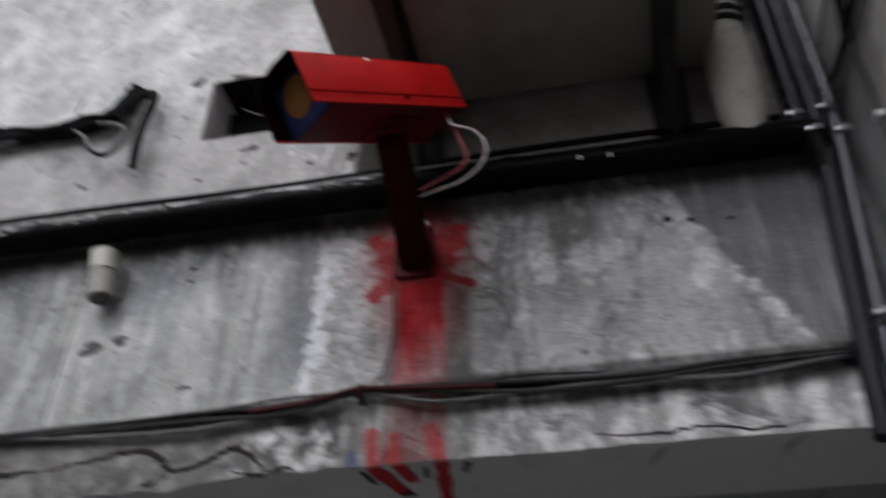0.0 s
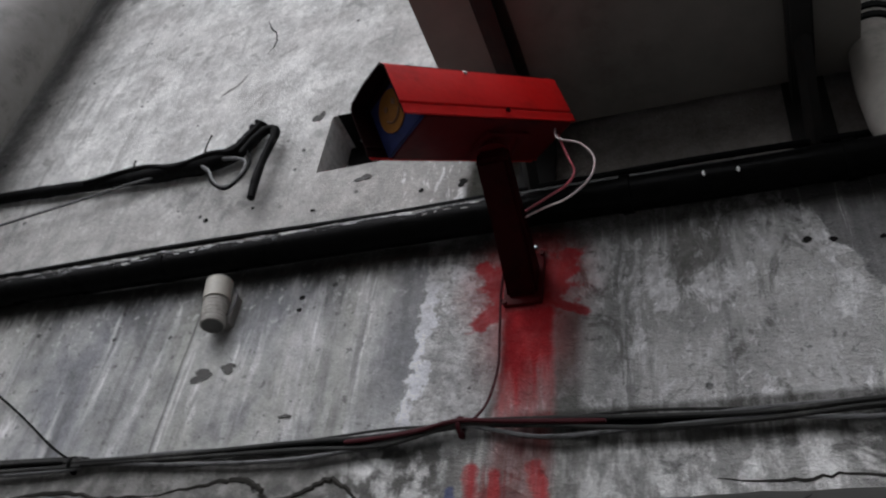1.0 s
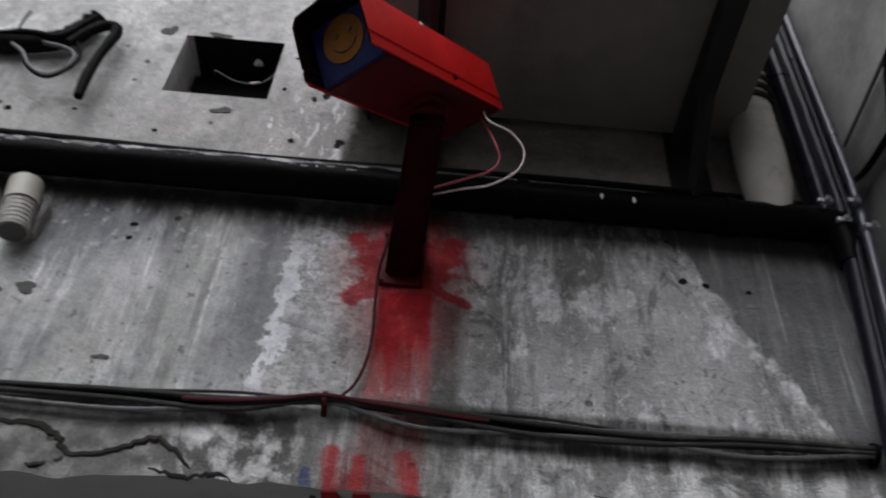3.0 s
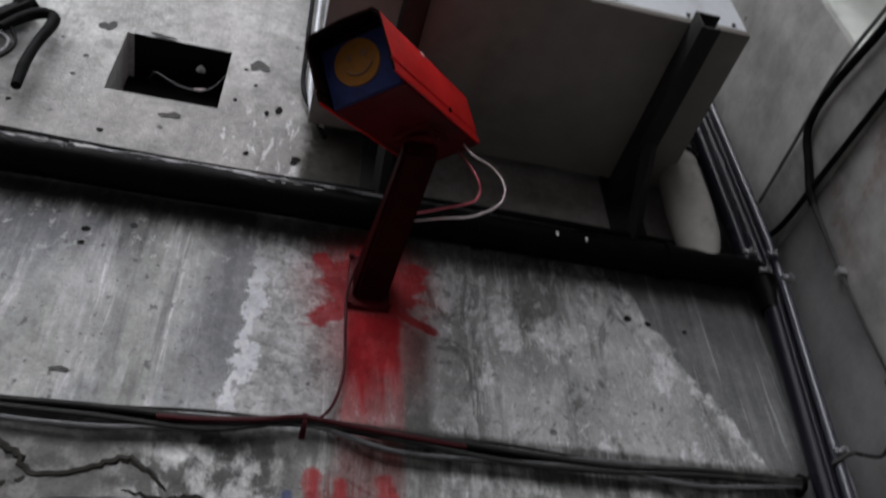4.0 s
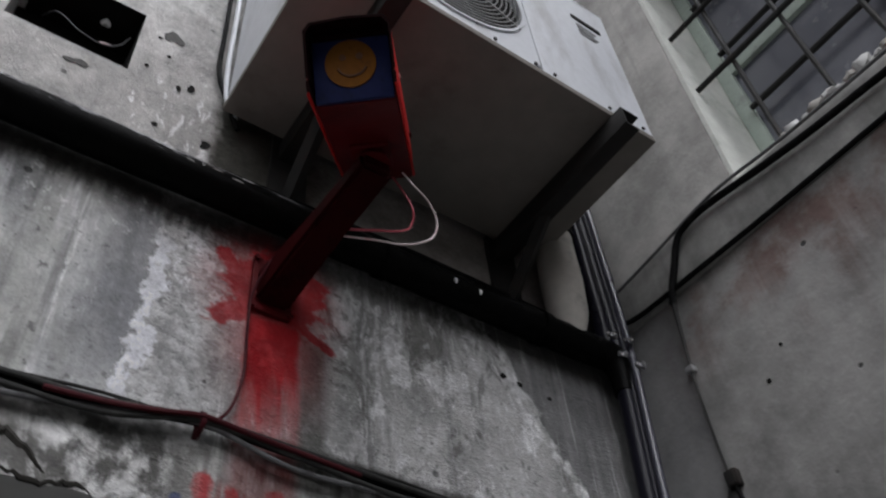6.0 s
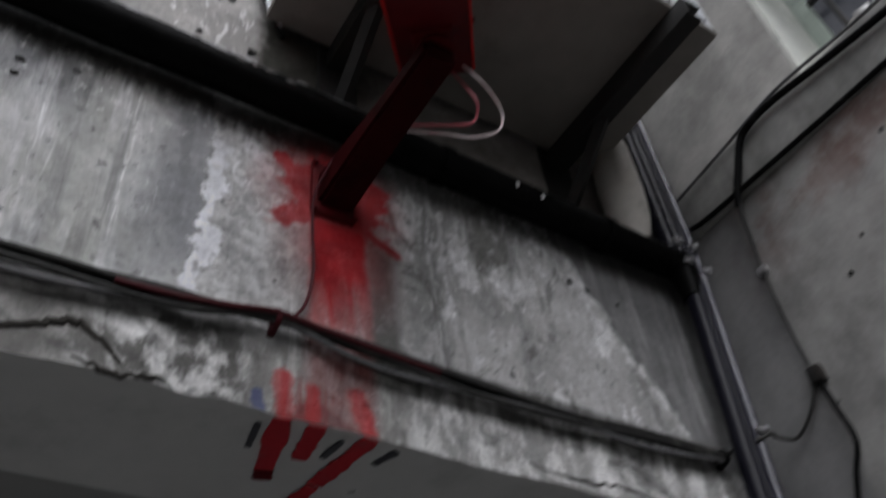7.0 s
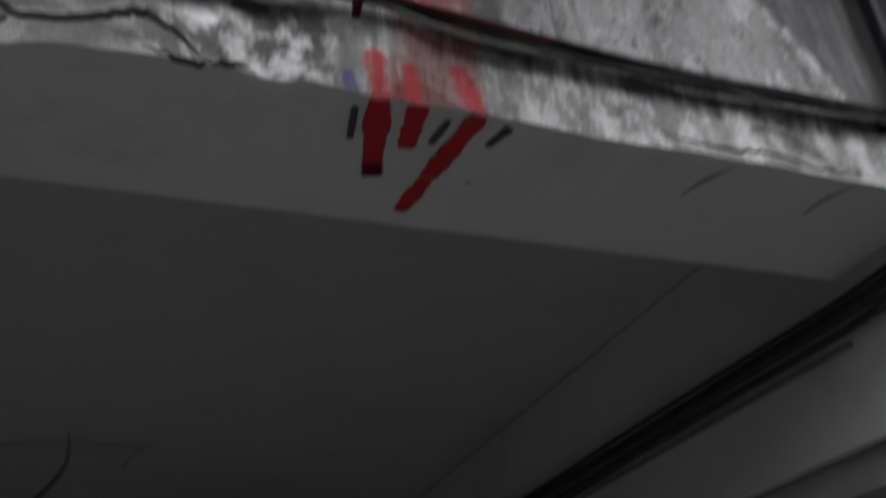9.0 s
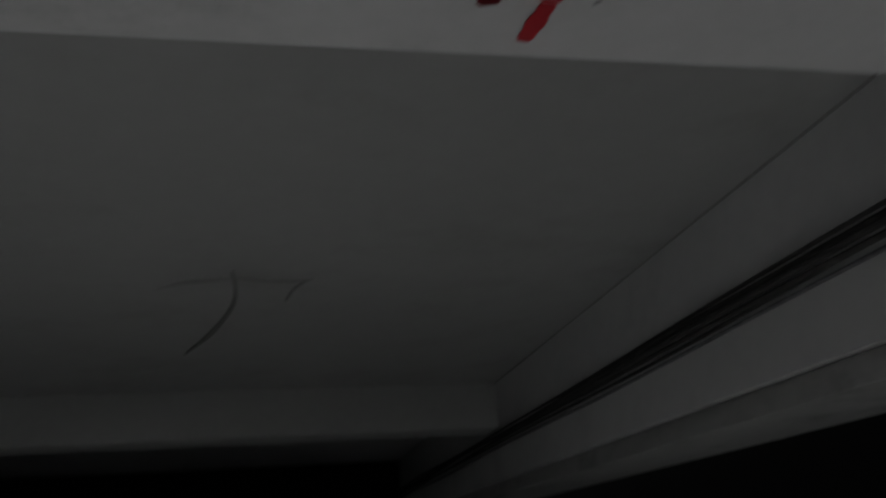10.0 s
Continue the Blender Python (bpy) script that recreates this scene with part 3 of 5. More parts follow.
def ring(centre, normal, r_out, r_in, depth, sides=28, bm=None):
    bm = bm or bmesh.new()
    q = Vector(normal).to_track_quat("Z", "Y").to_matrix().to_4x4()
    m = Matrix.Translation(centre) @ q
    loops = []
    for r, h in ((r_out, 0), (r_out, depth), (r_in, depth), (r_in, 0)):
        loops.append([bm.verts.new(m @ Vector((r * math.cos(2 * math.pi * s / sides), r * math.sin(2 * math.pi * s / sides), h))) for s in range(sides)])
    for i in range(4):
        a, b = loops[i], loops[(i + 1) % 4]
        for s in range(sides):
            bm.faces.new((a[s], a[(s + 1) % sides], b[(s + 1) % sides], b[s]))
    return bm


def disc(centre, normal, r, depth, sides=28, bm=None):
    q = Vector(normal).normalized()
    return tube([Vector(centre), Vector(centre) + q * depth], r, sides, bm=bm, straight=True)


def sliver(outline, depth_dir, thick, bm=None):
    """A thin plate of paint from an outline, raised by thick along depth_dir."""
    bm = bm or bmesh.new()
    d = Vector(depth_dir) * thick
    a = [bm.verts.new(Vector(p)) for p in outline]
    b = [bm.verts.new(Vector(p) + d) for p in outline]
    bm.faces.new(b)
    for i in range(len(a)):
        bm.faces.new((a[i], a[(i + 1) % len(a)], b[(i + 1) % len(a)], b[i]))
    return bm


def brush(p0, p1, width, axis_u, thick_dir, seed, ragged=0.18, n=9):
    """The outline of one brush stroke from p0 to p1, with ragged sides and ends."""
    r = random.Random(seed)
    p0, p1 = Vector(p0), Vector(p1)
    d = p1 - p0
    side = d.cross(Vector(thick_dir)).normalized()
    one, two = [], []
    for i in range(n + 1):
        t = i / n
        w = width / 2 * (1 + r.uniform(-ragged, ragged)) * min(1.0, 0.80 + 1.4 * min(t, 1 - t))
        e = d.normalized() * r.uniform(-0.004, 0.004)
        one.append(p0 + d * t + side * w + e)
        two.append(p0 + d * t - side * w + e)
    return one + two[::-1]


# ---- the structure ----
HX0, HX1, HZ0, HZ1 = -0.628, -0.374, 3.385, 3.622   # the hole in the facade
BEAM_Z, BEAM_D, WALL_X1 = 2.40, 0.285, 0.985


def facade_y(x, z):
    """How far the render stands out or back at a place of the facade."""
    y = 0.004 * noise.noise(Vector((x * 2.1, 0, z * 2.1))) + 0.0022 * noise.noise(Vector((x * 14, 3, z * 14)))
    edge = -0.237 + 0.035 * math.sin((z - 2.55) * 5.4)
    if z < 3.05:
        y -= 0.005 * min(max((edge - x) / 0.012, 0), 1)
    if z < BEAM_Z + 0.075:   # the worn lower edge
        f = 1 - max(z - BEAM_Z, 0) / 0.075
        n = noise.noise(Vector((x * 6, 1, 7))) + 0.6 * noise.noise(Vector((x * 23, 5, z * 9)))
        wear = 1.0 if x < -0.16 else 0.45
        y += wear * f * f * 0.020 * max(n + 0.1, 0) - wear * 0.004 * f
    return y


def build_facade():
    xs = sorted({round(v, 4) for v in [*np.arange(-1.30, 0.96, 0.016), *np.arange(-6.0, -1.30, 0.1), HX0, HX1, WALL_X1]})
    zs = sorted({round(v, 4) for v in [*np.arange(BEAM_Z, 3.16, 0.016), *np.arange(3.16, 4.3, 0.03), *np.arange(4.3, 7.2, 0.2), HZ0, HZ1]})
    xs = [v for v in xs if not (0 < abs(v - HX0) < 0.006 or 0 < abs(v - HX1) < 0.006)]
    zs = [v for v in zs if not (0 < abs(v - HZ0) < 0.006 or 0 < abs(v - HZ1) < 0.006)]
    bm = bmesh.new()
    grid = {}
    for i, x in enumerate(xs):
        for j, z in enumerate(zs):
            y, zz = facade_y(x, z), z
            if z < BEAM_Z + 0.075:
                f = 1 - (z - BEAM_Z) / 0.075
                zz += (1.0 if x < -0.16 else 0.45) * f * 0.010 * noise.noise(Vector((x * 15, 2, 3)))
                if x < -0.30:
                    zz -= 0.022 * f * min((-0.30 - x) / 0.2, 1)
            if x in (HX0, HX1) and HZ0 <= z <= HZ1 or z in (HZ0, HZ1) and HX0 <= x <= HX1:
                y = 0.0
            grid[i, j] = bm.verts.new((x, y, zz))
    for i in range(len(xs) - 1):
        for j in range(len(zs) - 1):
            if HX0 <= xs[i] and xs[i + 1] <= HX1 and HZ0 <= zs[j] and zs[j + 1] <= HZ1:
                continue
            bm.faces.new((grid[i, j], grid[i + 1, j], grid[i + 1, j + 1], grid[i, j + 1]))
    for v in [v for v in bm.verts if not v.link_faces]:
        bm.verts.remove(v)
    rim = [e for e in bm.edges if len(e.link_faces) == 1]
    back = bmesh.ops.extrude_edge_only(bm, edges=rim)
    for v in back["geom"]:
        if isinstance(v, bmesh.types.BMVert):
            v.co.y = BEAM_D
    for f in bm.faces:
        c = f.calc_center_median()
        if c.y > 0.05:
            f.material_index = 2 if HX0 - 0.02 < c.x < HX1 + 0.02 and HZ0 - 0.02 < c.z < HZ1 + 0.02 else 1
            # all sides but the left go black for the hole's inner shade
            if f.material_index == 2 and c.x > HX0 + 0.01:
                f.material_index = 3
            if f.material_index == 1:
                for v in f.verts:
                    if v.co.y > BEAM_D - 0.01 and v.co.z < 2.6:
                        v.co.z = BEAM_Z
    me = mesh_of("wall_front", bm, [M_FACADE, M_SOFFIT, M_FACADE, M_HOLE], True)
    ob = new("wall_front", me)
    return tagged(ob, "stained grey rendered concrete wall with flaking paint above a passage", "wall", kind="structure")


wall_front = build_facade()


def structure(name, bm, mat, label, category="wall"):
    return tagged(part(name, bm, mat), label, category, kind="structure")


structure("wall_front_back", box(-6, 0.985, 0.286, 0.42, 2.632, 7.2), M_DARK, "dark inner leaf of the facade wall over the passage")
# shallow black plate in place of the hole's shaded depth
structure("hole_back", box(HX0 + 0.001, HX1 - 0.001, 0.130, 0.28, HZ0 + 0.001, HZ1 - 0.001), M_HOLE, "black back of the square hole in the wall, coloured for its deep shade", "hole")
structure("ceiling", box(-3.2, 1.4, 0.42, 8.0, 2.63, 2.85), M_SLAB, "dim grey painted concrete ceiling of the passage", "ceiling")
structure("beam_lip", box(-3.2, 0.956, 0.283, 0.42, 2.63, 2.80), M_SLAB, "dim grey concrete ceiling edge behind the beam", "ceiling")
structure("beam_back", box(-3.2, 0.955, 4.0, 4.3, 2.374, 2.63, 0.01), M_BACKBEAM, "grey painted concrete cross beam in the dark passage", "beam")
structure("beam_side", box(0.957, 1.4, 0.284, 8.0, 2.09, 2.63), M_SIDEBEAM, "grey painted concrete side beam carrying cables", "beam")
structure("beam_side_end", box(0.957, 1.4, 0.0, 0.284, 2.09, 2.397), M_SIDEBEAM, "grey painted concrete end of the side beam", "beam")
structure("beam_side_foot", box(0.985, 1.4, 0.0, 8.0, 2.015, 2.088, 0.008), M_LINTEL, "grey recessed lintel below the side beam", "beam")
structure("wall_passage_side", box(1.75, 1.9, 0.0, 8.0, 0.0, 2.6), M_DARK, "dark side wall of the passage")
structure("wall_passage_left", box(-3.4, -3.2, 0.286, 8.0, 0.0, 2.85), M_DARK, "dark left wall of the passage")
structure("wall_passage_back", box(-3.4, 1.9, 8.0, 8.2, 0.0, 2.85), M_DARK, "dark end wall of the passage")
structure("ground", box(-60, 60, -60, 60, -0.2, 0.0), M_GROUND, "worn grey concrete paving of the alley", "ground")
# added wall out of view; distance and height set for the light
structure("unseen_wall_opposite", box(-9, 1.3, -5.3, -5.0, 0, 4.2), M_FAR, "unseen plain grey wall added across the alley")

# right-hand wall with its window opening
RX, WY0, WY1, WZ0, WZ1 = 0.99, -1.55, -0.497, 3.335, 4.75
right = box(RX, RX + 0.3, -5.0, -0.002, 2.09, 3.17)
box(RX, RX + 0.3, -0.002, 0.284, 2.40, 3.17, bm=right)
# lower block added wide to keep outside light out of the recess
box(RX, 2.2, -5.0, -0.002, 0.0, 2.088, bm=right)
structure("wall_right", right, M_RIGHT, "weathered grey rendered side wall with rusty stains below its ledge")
up = box(RX, RX + 0.3, WY1, 0.284, 3.331, 7.2)
box(RX, RX + 0.3, WY0, WY1, WZ1, 7.2, bm=up)
box(RX, RX + 0.3, -5.0, WY0, 3.331, 7.2, bm=up)
structure("wall_right_upper", up, M_RIGHT_UP, "plain grey rendered side wall round a barred window")
structure("ledge", box(RX - 0.012, RX + 0.3, -5.0, -0.004, 3.172, 3.33, 0.006), M_LEDGE, "projecting grey cement band under the window", "ledge")

# ---- red camera on its bracket ----
FWD = Vector((-0.545, -0.655, -0.525)).normalized()      # the way its front points
SIDE = Vector((0.766, -0.643, 0.0)).normalized()
SIDE = (SIDE - FWD * SIDE.dot(FWD)).normalized()
UPW = SIDE.cross(FWD).normalized()
if UPW.z < 0:
    UPW = -UPW
FRONT = Vector((-0.1215, -0.507, 2.918))
CCTV = Matrix((( -SIDE.x, FWD.x, UPW.x, FRONT.x), (-SIDE.y, FWD.y, UPW.y, FRONT.y), (-SIDE.z, FWD.z, UPW.z, FRONT.z), (0, 0, 0, 1)))
# in the camera's own space: x to the side, y ahead, z up; the front panel lies at y = 0


def put_at(bm, m):
    bmesh.ops.transform(bm, matrix=m, verts=bm.verts)
    return bm


def build_cctv():
    t = thing("security_camera", "red spray-painted boxy security camera with a painted smiling face front", "security camera", at=(0, 0, 0))
    w, h, long = 0.064, 0.060, 0.385
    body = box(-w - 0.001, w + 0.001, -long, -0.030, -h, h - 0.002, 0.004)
    part("body", put_at(body, CCTV), M_RED_DARK, t, "red painted housing underside, its shade put into the colour")
    # hood: bent sheet over top and both sides, open in front and below, with a folded lip
    half = [(0, h + 0.007), (w - 0.006, h + 0.003), (w + 0.004, h - 0.010), (w + 0.0048, -0.030), (w + 0.0015, -0.0335), (w + 0.0048, -0.037), (w + 0.0044, -0.055)]
    prof = [(-x, z) for x, z in half[:0:-1]] + half
    inner = [(x * 0.955, z - (0.004 if z > 0 else 0)) for x, z in prof]
    bm = bmesh.new()
    rows = []
    for y in (0.018, 0.014, -0.10, -0.22, -0.34, -0.40, -0.404):
        flare = 1.01 if y > 0.016 else 1.0
        rows.append(([bm.verts.new((x * flare, y, z)) for x, z in prof], [bm.verts.new((x, y, z)) for x, z in inner]))
    for (a, b), (c, d) in zip(rows, rows[1:]):
        for i in range(len(prof) - 1):
            bm.faces.new((a[i], a[i + 1], c[i + 1], c[i]))
            bm.faces.new((b[i], d[i], d[i + 1], b[i + 1])).material_index = 1
        for i in (0, len(prof) - 1):
            bm.faces.new((a[i], c[i], d[i], b[i]))
    for a, b in (rows[0], rows[-1]):
        for i in range(len(prof) - 1):
            bm.faces.new((a[i], a[i + 1], b[i + 1], b[i])).material_index = 1
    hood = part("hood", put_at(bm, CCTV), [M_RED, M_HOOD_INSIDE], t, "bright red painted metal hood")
    for side in (-1, 1):
        rail = box(side * (w + 0.0045) - 0.002, side * (w + 0.0045) + 0.002, -0.39, 0.012, -0.058, -0.053, 0.001)
        part("lip", put_at(rail, CCTV), M_RED, hood)
    part("screw", put_at(disc((-w - 0.008, -0.225, -0.042), (-1, 0, 0), 0.005, 0.004, 10), CCTV), M_RED_BLACK, hood)
    part("rear_plate", put_at(box(-w, w, -long - 0.008, -long - 0.001, -h, h - 0.006, 0.003), CCTV), M_RED_DARK, t)
    part("paint_drop", put_at(disc((-w - 0.002, -0.165, h - 0.012), (-1, 0, 0.4), 0.0050, 0.0035, 10), CCTV), M_DOT, hood, "white paint drop")
    # front panel with its painted face
    face = part("front_panel", put_at(box(-w + 0.002, w - 0.002, -0.0298, -0.020, -h + 0.002, h - 0.004, 0.002), CCTV), M_BLUE, t, "blue painted front panel")
    part("frame", put_at(box(-w, w, -0.0298, -0.012, h - 0.012, h - 0.006), CCTV), M_HOOD_INSIDE, face)
    part("smiling_face", put_at(disc((0.002, -0.021, 0.004), (0, 1, 0), 0.041, 0.003, 30), CCTV), M_YELLOW, face, "yellow painted round face")
    for ex in (-0.013, 0.014):
        part("eye", put_at(disc((ex, -0.0185, 0.015), (0, 1, 0), 0.0055, 0.002, 12), CCTV), M_LINE, face)
    mouth = [(0.025 * math.sin(a), -0.018, 0.006 - 0.024 * math.cos(a)) for a in np.linspace(-1.1, 1.1, 9)]
    part("mouth", put_at(tube(mouth, 0.0022, 6, 3), CCTV), M_LINE, face)
    return t


security_camera = build_cctv()


def build_bracket():
    t = thing("camera_bracket", "red painted metal wall bracket holding the security camera, shade put into its colour", "bracket")
    part("wall_plate", box(-0.043, 0.043, -0.010, 0.004, 2.836, 2.972, 0.004), M_RED_DARK, t, "red painted wall plate")
    # tapered arm from the plate out to the joint
    joint = CCTV @ Vector((0.0, -0.245, -0.064))
    tip = Vector((joint.x - 0.004, joint.y - 0.006, joint.z - 0.055))
    bm = bmesh.new()
    base = [bm.verts.new(v) for v in ((-0.034, -0.006, 2.852), (0.034, -0.006, 2.852), (0.034, -0.006, 2.935), (-0.034, -0.006, 2.935))]
    mid = [bm.verts.new((tip.x * 0.5 + s * 0.033, tip.y * 0.5, tip.z * 0.5 + 2.893 * 0.5 + u * 0.024)) for s, u in ((-1, -1), (1, -1), (1, 1), (-1, 1))]
    end = [bm.verts.new((tip.x + s * 0.031, tip.y - 0.018, tip.z + u * 0.019)) for s, u in ((-1, -1), (1, -1), (1, 1), (-1, 1))]
    for a, b in ((base, mid), (mid, end)):
        for i in range(4):
            bm.faces.new((a[i], a[(i + 1) % 4], b[(i + 1) % 4], b[i]))
    bm.faces.new(base[::-1])
    bm.faces.new(end)
    bmesh.ops.bevel(bm, geom=list(bm.edges), offset=0.007, segments=2, affect="EDGES")
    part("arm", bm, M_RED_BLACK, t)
    part("swivel", tube([tip + Vector((0, 0, 0.012)), tip + Vector((0, 0, 0.03)), joint + Vector((0, 0, -0.012)), joint + Vector((0, 0, 0.006))], [0.034, 0.029, 0.030, 0.036], 20, 4), M_RED_DARK, t, "red swivel joint coloured dark for shade")
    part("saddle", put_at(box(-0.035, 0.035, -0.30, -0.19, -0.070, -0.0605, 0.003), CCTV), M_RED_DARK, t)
    for sx, sz in ((-0.039, 2.842), (0.039, 2.842), (-0.039, 2.966), (0.039, 2.966)):
        part("bolt", disc((sx, -0.011, sz), (0, -1, 0), 0.006, 0.006, 8), M_RED_DARK, t)
    part("nut", disc((0.034, -0.055, 2.945), (1, -0.3, 0), 0.005, 0.007, 8), M_BRIGHT, t, "bright metal nut")
    return t


camera_bracket = build_bracket()


def line_thing(name, label, category, pts, r, mat, sides=8, n=8, group=""):
    """One cable or pipe, as a thing of its own."""
    return tagged(part(name, tube(pts, r, sides, n), mat), label, category, group)


rear = CCTV @ Vector((-0.03, -0.395, -0.03))
line_thing("camera_wire", "looped white wire from the back of the red camera", "wire",
           [rear + Vector((0, 0, 0.012)), (0.140, -0.292, 3.012), (0.184, -0.282, 2.994), (0.209, -0.271, 2.958), (0.198, -0.260, 2.916), (0.152, -0.240, 2.894), (0.101, -0.220, 2.897), (0.040, -0.170, 2.925)], 0.0021, M_WHITE_WIRE)
line_thing("camera_wire", "short looped red-sprayed wire behind the red camera", "wire",
           [rear + Vector((0, 0.01, -0.02)), (0.155, -0.265, 2.985), (0.166, -0.250, 2.955), (0.151, -0.240, 2.932), (0.109, -0.210, 2.938), (0.045, -0.165, 2.95)], 0.0025, M_PINK_WIRE)
line_thing("camera_cable", "dark red-sprayed cable hanging from the bracket to the wall cables", "cable",
           [(-0.026, -0.06, 2.93), (-0.044, -0.022, 2.86), (-0.043, -0.014, 2.78), (-0.040, -0.012, 2.68), (-0.055, -0.014, 2.60), (-0.085, -0.018, 2.558), (-0.105, -0.022, 2.552)], 0.0030, M_CABLE_RED)

# ---- paint marks ----
OUT, DOWN = (0, -1, 0), (0, 0, -1)


def stroke(p0, p1, width, face, mat, seed, label, thick=0.0018):
    """A brush stroke that lies on a face whose outward normal is given."""
    o = Vector(face)
    lift = o * 0.0012
    bm = sliver([q + lift for q in brush(p0, p1, width, None, face, seed)], face, thick)
    return tagged(part("paint_stroke", bm, mat, smooth=False), label, "paint mark", "painted strokes under the camera")


for i, (a, b, w, m, lab) in enumerate((
        ((-0.076, 0.003), (-0.046, 0.135), 0.034, M_RED_MARK, "broad red paint stroke on the beam underside"),
        ((-0.046, 0.135), (-0.036, 0.166), 0.030, M_RED_DARK, "dark red end of a paint stroke on the beam underside"),
        ((-0.022, 0.004), (-0.010, 0.094), 0.028, M_RED_MARK, "short red paint stroke on the beam underside"),
        ((0.064, 0.003), (0.044, 0.145), 0.030, M_RED_MARK, "long slanting red paint stroke on the beam underside"),
        ((0.043, 0.152), (0.031, 0.246), 0.026, M_RED_MARK, "far end of the slanting red paint stroke"),
        ((-0.102, 0.026), (-0.092, 0.086), 0.010, M_MARK, "thin black paint mark on the beam underside"),
        ((0.027, 0.022), (0.020, 0.074), 0.011, M_MARK, "thin black paint mark on the beam underside"),
        ((0.116, 0.012), (0.100, 0.058), 0.014, M_MARK, "slanting black paint mark on the beam underside"),
        ((0.104, 0.142), (0.111, 0.150), 0.010, M_SLAB, "small grey smudge on the beam underside"))):
    stroke((*a, BEAM_Z - 0.001), (*b, BEAM_Z - 0.001), w, DOWN, m, 60 + i, lab)

# ---- pipe and cables along the facade ----


PY, PZ, PR = -0.048, 3.067, 0.039


def build_main_pipe():
    t = thing("drain_pipe", "black horizontal pipe with pale droppings and painted sheen fixed along the wall", "pipe")
    pts = [(x, PY + 0.003 * math.sin(x * 3), PZ + 0.003 * math.sin(x * 2.2)) for x in np.linspace(-6.0, 0.90, 40)]
    part("pipe", tube(pts, PR, 24, 2, uneven=0.05), M_BLACK, t)
    part("collar", tube([(-1.76, PY, PZ), (-1.68, PY, PZ)], PR + 0.004, 24, straight=True), M_BLACK, t)
    for x in (-2.4, -0.98, 0.22, 0.66):
        part("strap", ring((x, PY, PZ), (1, 0, 0), PR + 0.004, PR - 0.002, 0.022, 24), M_BLACK, t)
        part("strap_foot", box(x, x + 0.022, PY, 0.004, PZ + PR - 0.003, PZ + PR + 0.004, 0.002), M_BLACK, t)
    part("elbow", tube([(0.86, PY, PZ), (0.886, PY - 0.004, PZ - 0.004), (0.902, PY - 0.008, PZ - 0.022), (0.906, PY - 0.010, PZ - 0.06), (0.899, PY - 0.012, PZ - 0.12)], [PR, PR, 0.037, 0.031, 0.024], 24, 5), M_BLACK, t)
    # pale droppings, drawn long to double as highlights on the pipe
    r = random.Random(4)
    for i in range(110):
        x = r.triangular(-1.7, -0.06, -0.35)
        a = r.triangular(-0.25, 0.78, 0.45)
        c = Vector((x, PY - PR * math.cos(a), PZ + PR * math.sin(a)))
        n = Vector((0, -math.cos(a), math.sin(a)))
        ol = []
        s, q = n.cross(Vector((1, 0, 0))).normalized(), Vector((1, 0, 0))
        k = r.uniform(0.0015, 0.005)
        for j in range(8):
            w = 2 * math.pi * j / 8
            ol.append(c + q * math.cos(w) * k * r.uniform(0.9, 4.5) + s * math.sin(w) * k * r.uniform(0.4, 0.8) - n * 0.001)
        part("dropping", sliver(ol, n, 0.0028), M_SACK if i % 3 else M_PVC_GREY, t, smooth=False)
    return t


build_main_pipe()
for i, (y, z, r, m) in enumerate(((-0.022, 3.160, 0.008, M_CABLE), (-0.040, 3.124, 0.006, M_SPECKLED), (-0.012, 3.132, 0.007, M_CABLE_PALE))):
    line_thing("wall_cable", "thin dusty cable lying on top of the black pipe", "cable",
               [(x, y - 0.004 * math.sin(x * 5 + i), z + 0.003 * math.sin(x * 3.1 + i * 2)) for x in np.linspace(-6.0, 0.86 - 0.06 * i, 26)], r, m, 8, 3, "cables on the black pipe")
# white drops that stand for two small highlights on the pipe
for x, z in ((0.462, 3.052), (0.395, 3.056)):
    tagged(part("glint_drop", tube([(x, PY - PR + 0.002, z + 0.009), (x, PY - PR - 0.001, z), (x + 0.001, PY - PR + 0.001, z - 0.007)], [0.001, 0.0038, 0.0015], 8, 3), M_DOT), "small white drop standing for a bright highlight on the black pipe", "paint drip", "drips on the pipe")

# lower bundle of cables
lows = [(-6, 2.53), (-1.5, 2.522), (-1.03, 2.523), (-0.75, 2.522), (-0.45, 2.524), (-0.26, 2.532), (-0.105, 2.552), (0.06, 2.540), (0.25, 2.532), (0.45, 2.532), (0.63, 2.536), (0.846, 2.543)]
for i, (dy, dz, r, m, amp) in enumerate(((0, 0.0, 0.0065, M_CABLE, 0.004), (-0.007, -0.010, 0.005, M_CABLE_OLD, 0.007), (0.004, 0.010, 0.0045, M_CABLE_PALE, 0.006), (-0.004, -0.016, 0.0045, M_CABLE_PALE, 0.010), (0.006, 0.018, 0.003, M_CABLE_OLD, 0.009), (-0.010, 0.004, 0.005, M_CABLE_OLD, 0.005))):
    pts = []
    for j, (x, z) in enumerate(lows):
        pinch = 0.35 if j in (2, 6, 11) else 1.0
        pts.append((x, -0.018 + dy, z + (dz + amp * math.sin(j * 1.9 + i * 1.3)) * pinch))
    if i == 0:
        line_thing("bundle_cable", "black cable of the bundle clipped along the wall", "cable", pts, r, m, 8, 8, "lower cable bundle")
    else:
        line_thing("bundle_cable", "thin dusty cable of the bundle clipped along the wall", "cable", pts, r, m, 8, 8, "lower cable bundle")
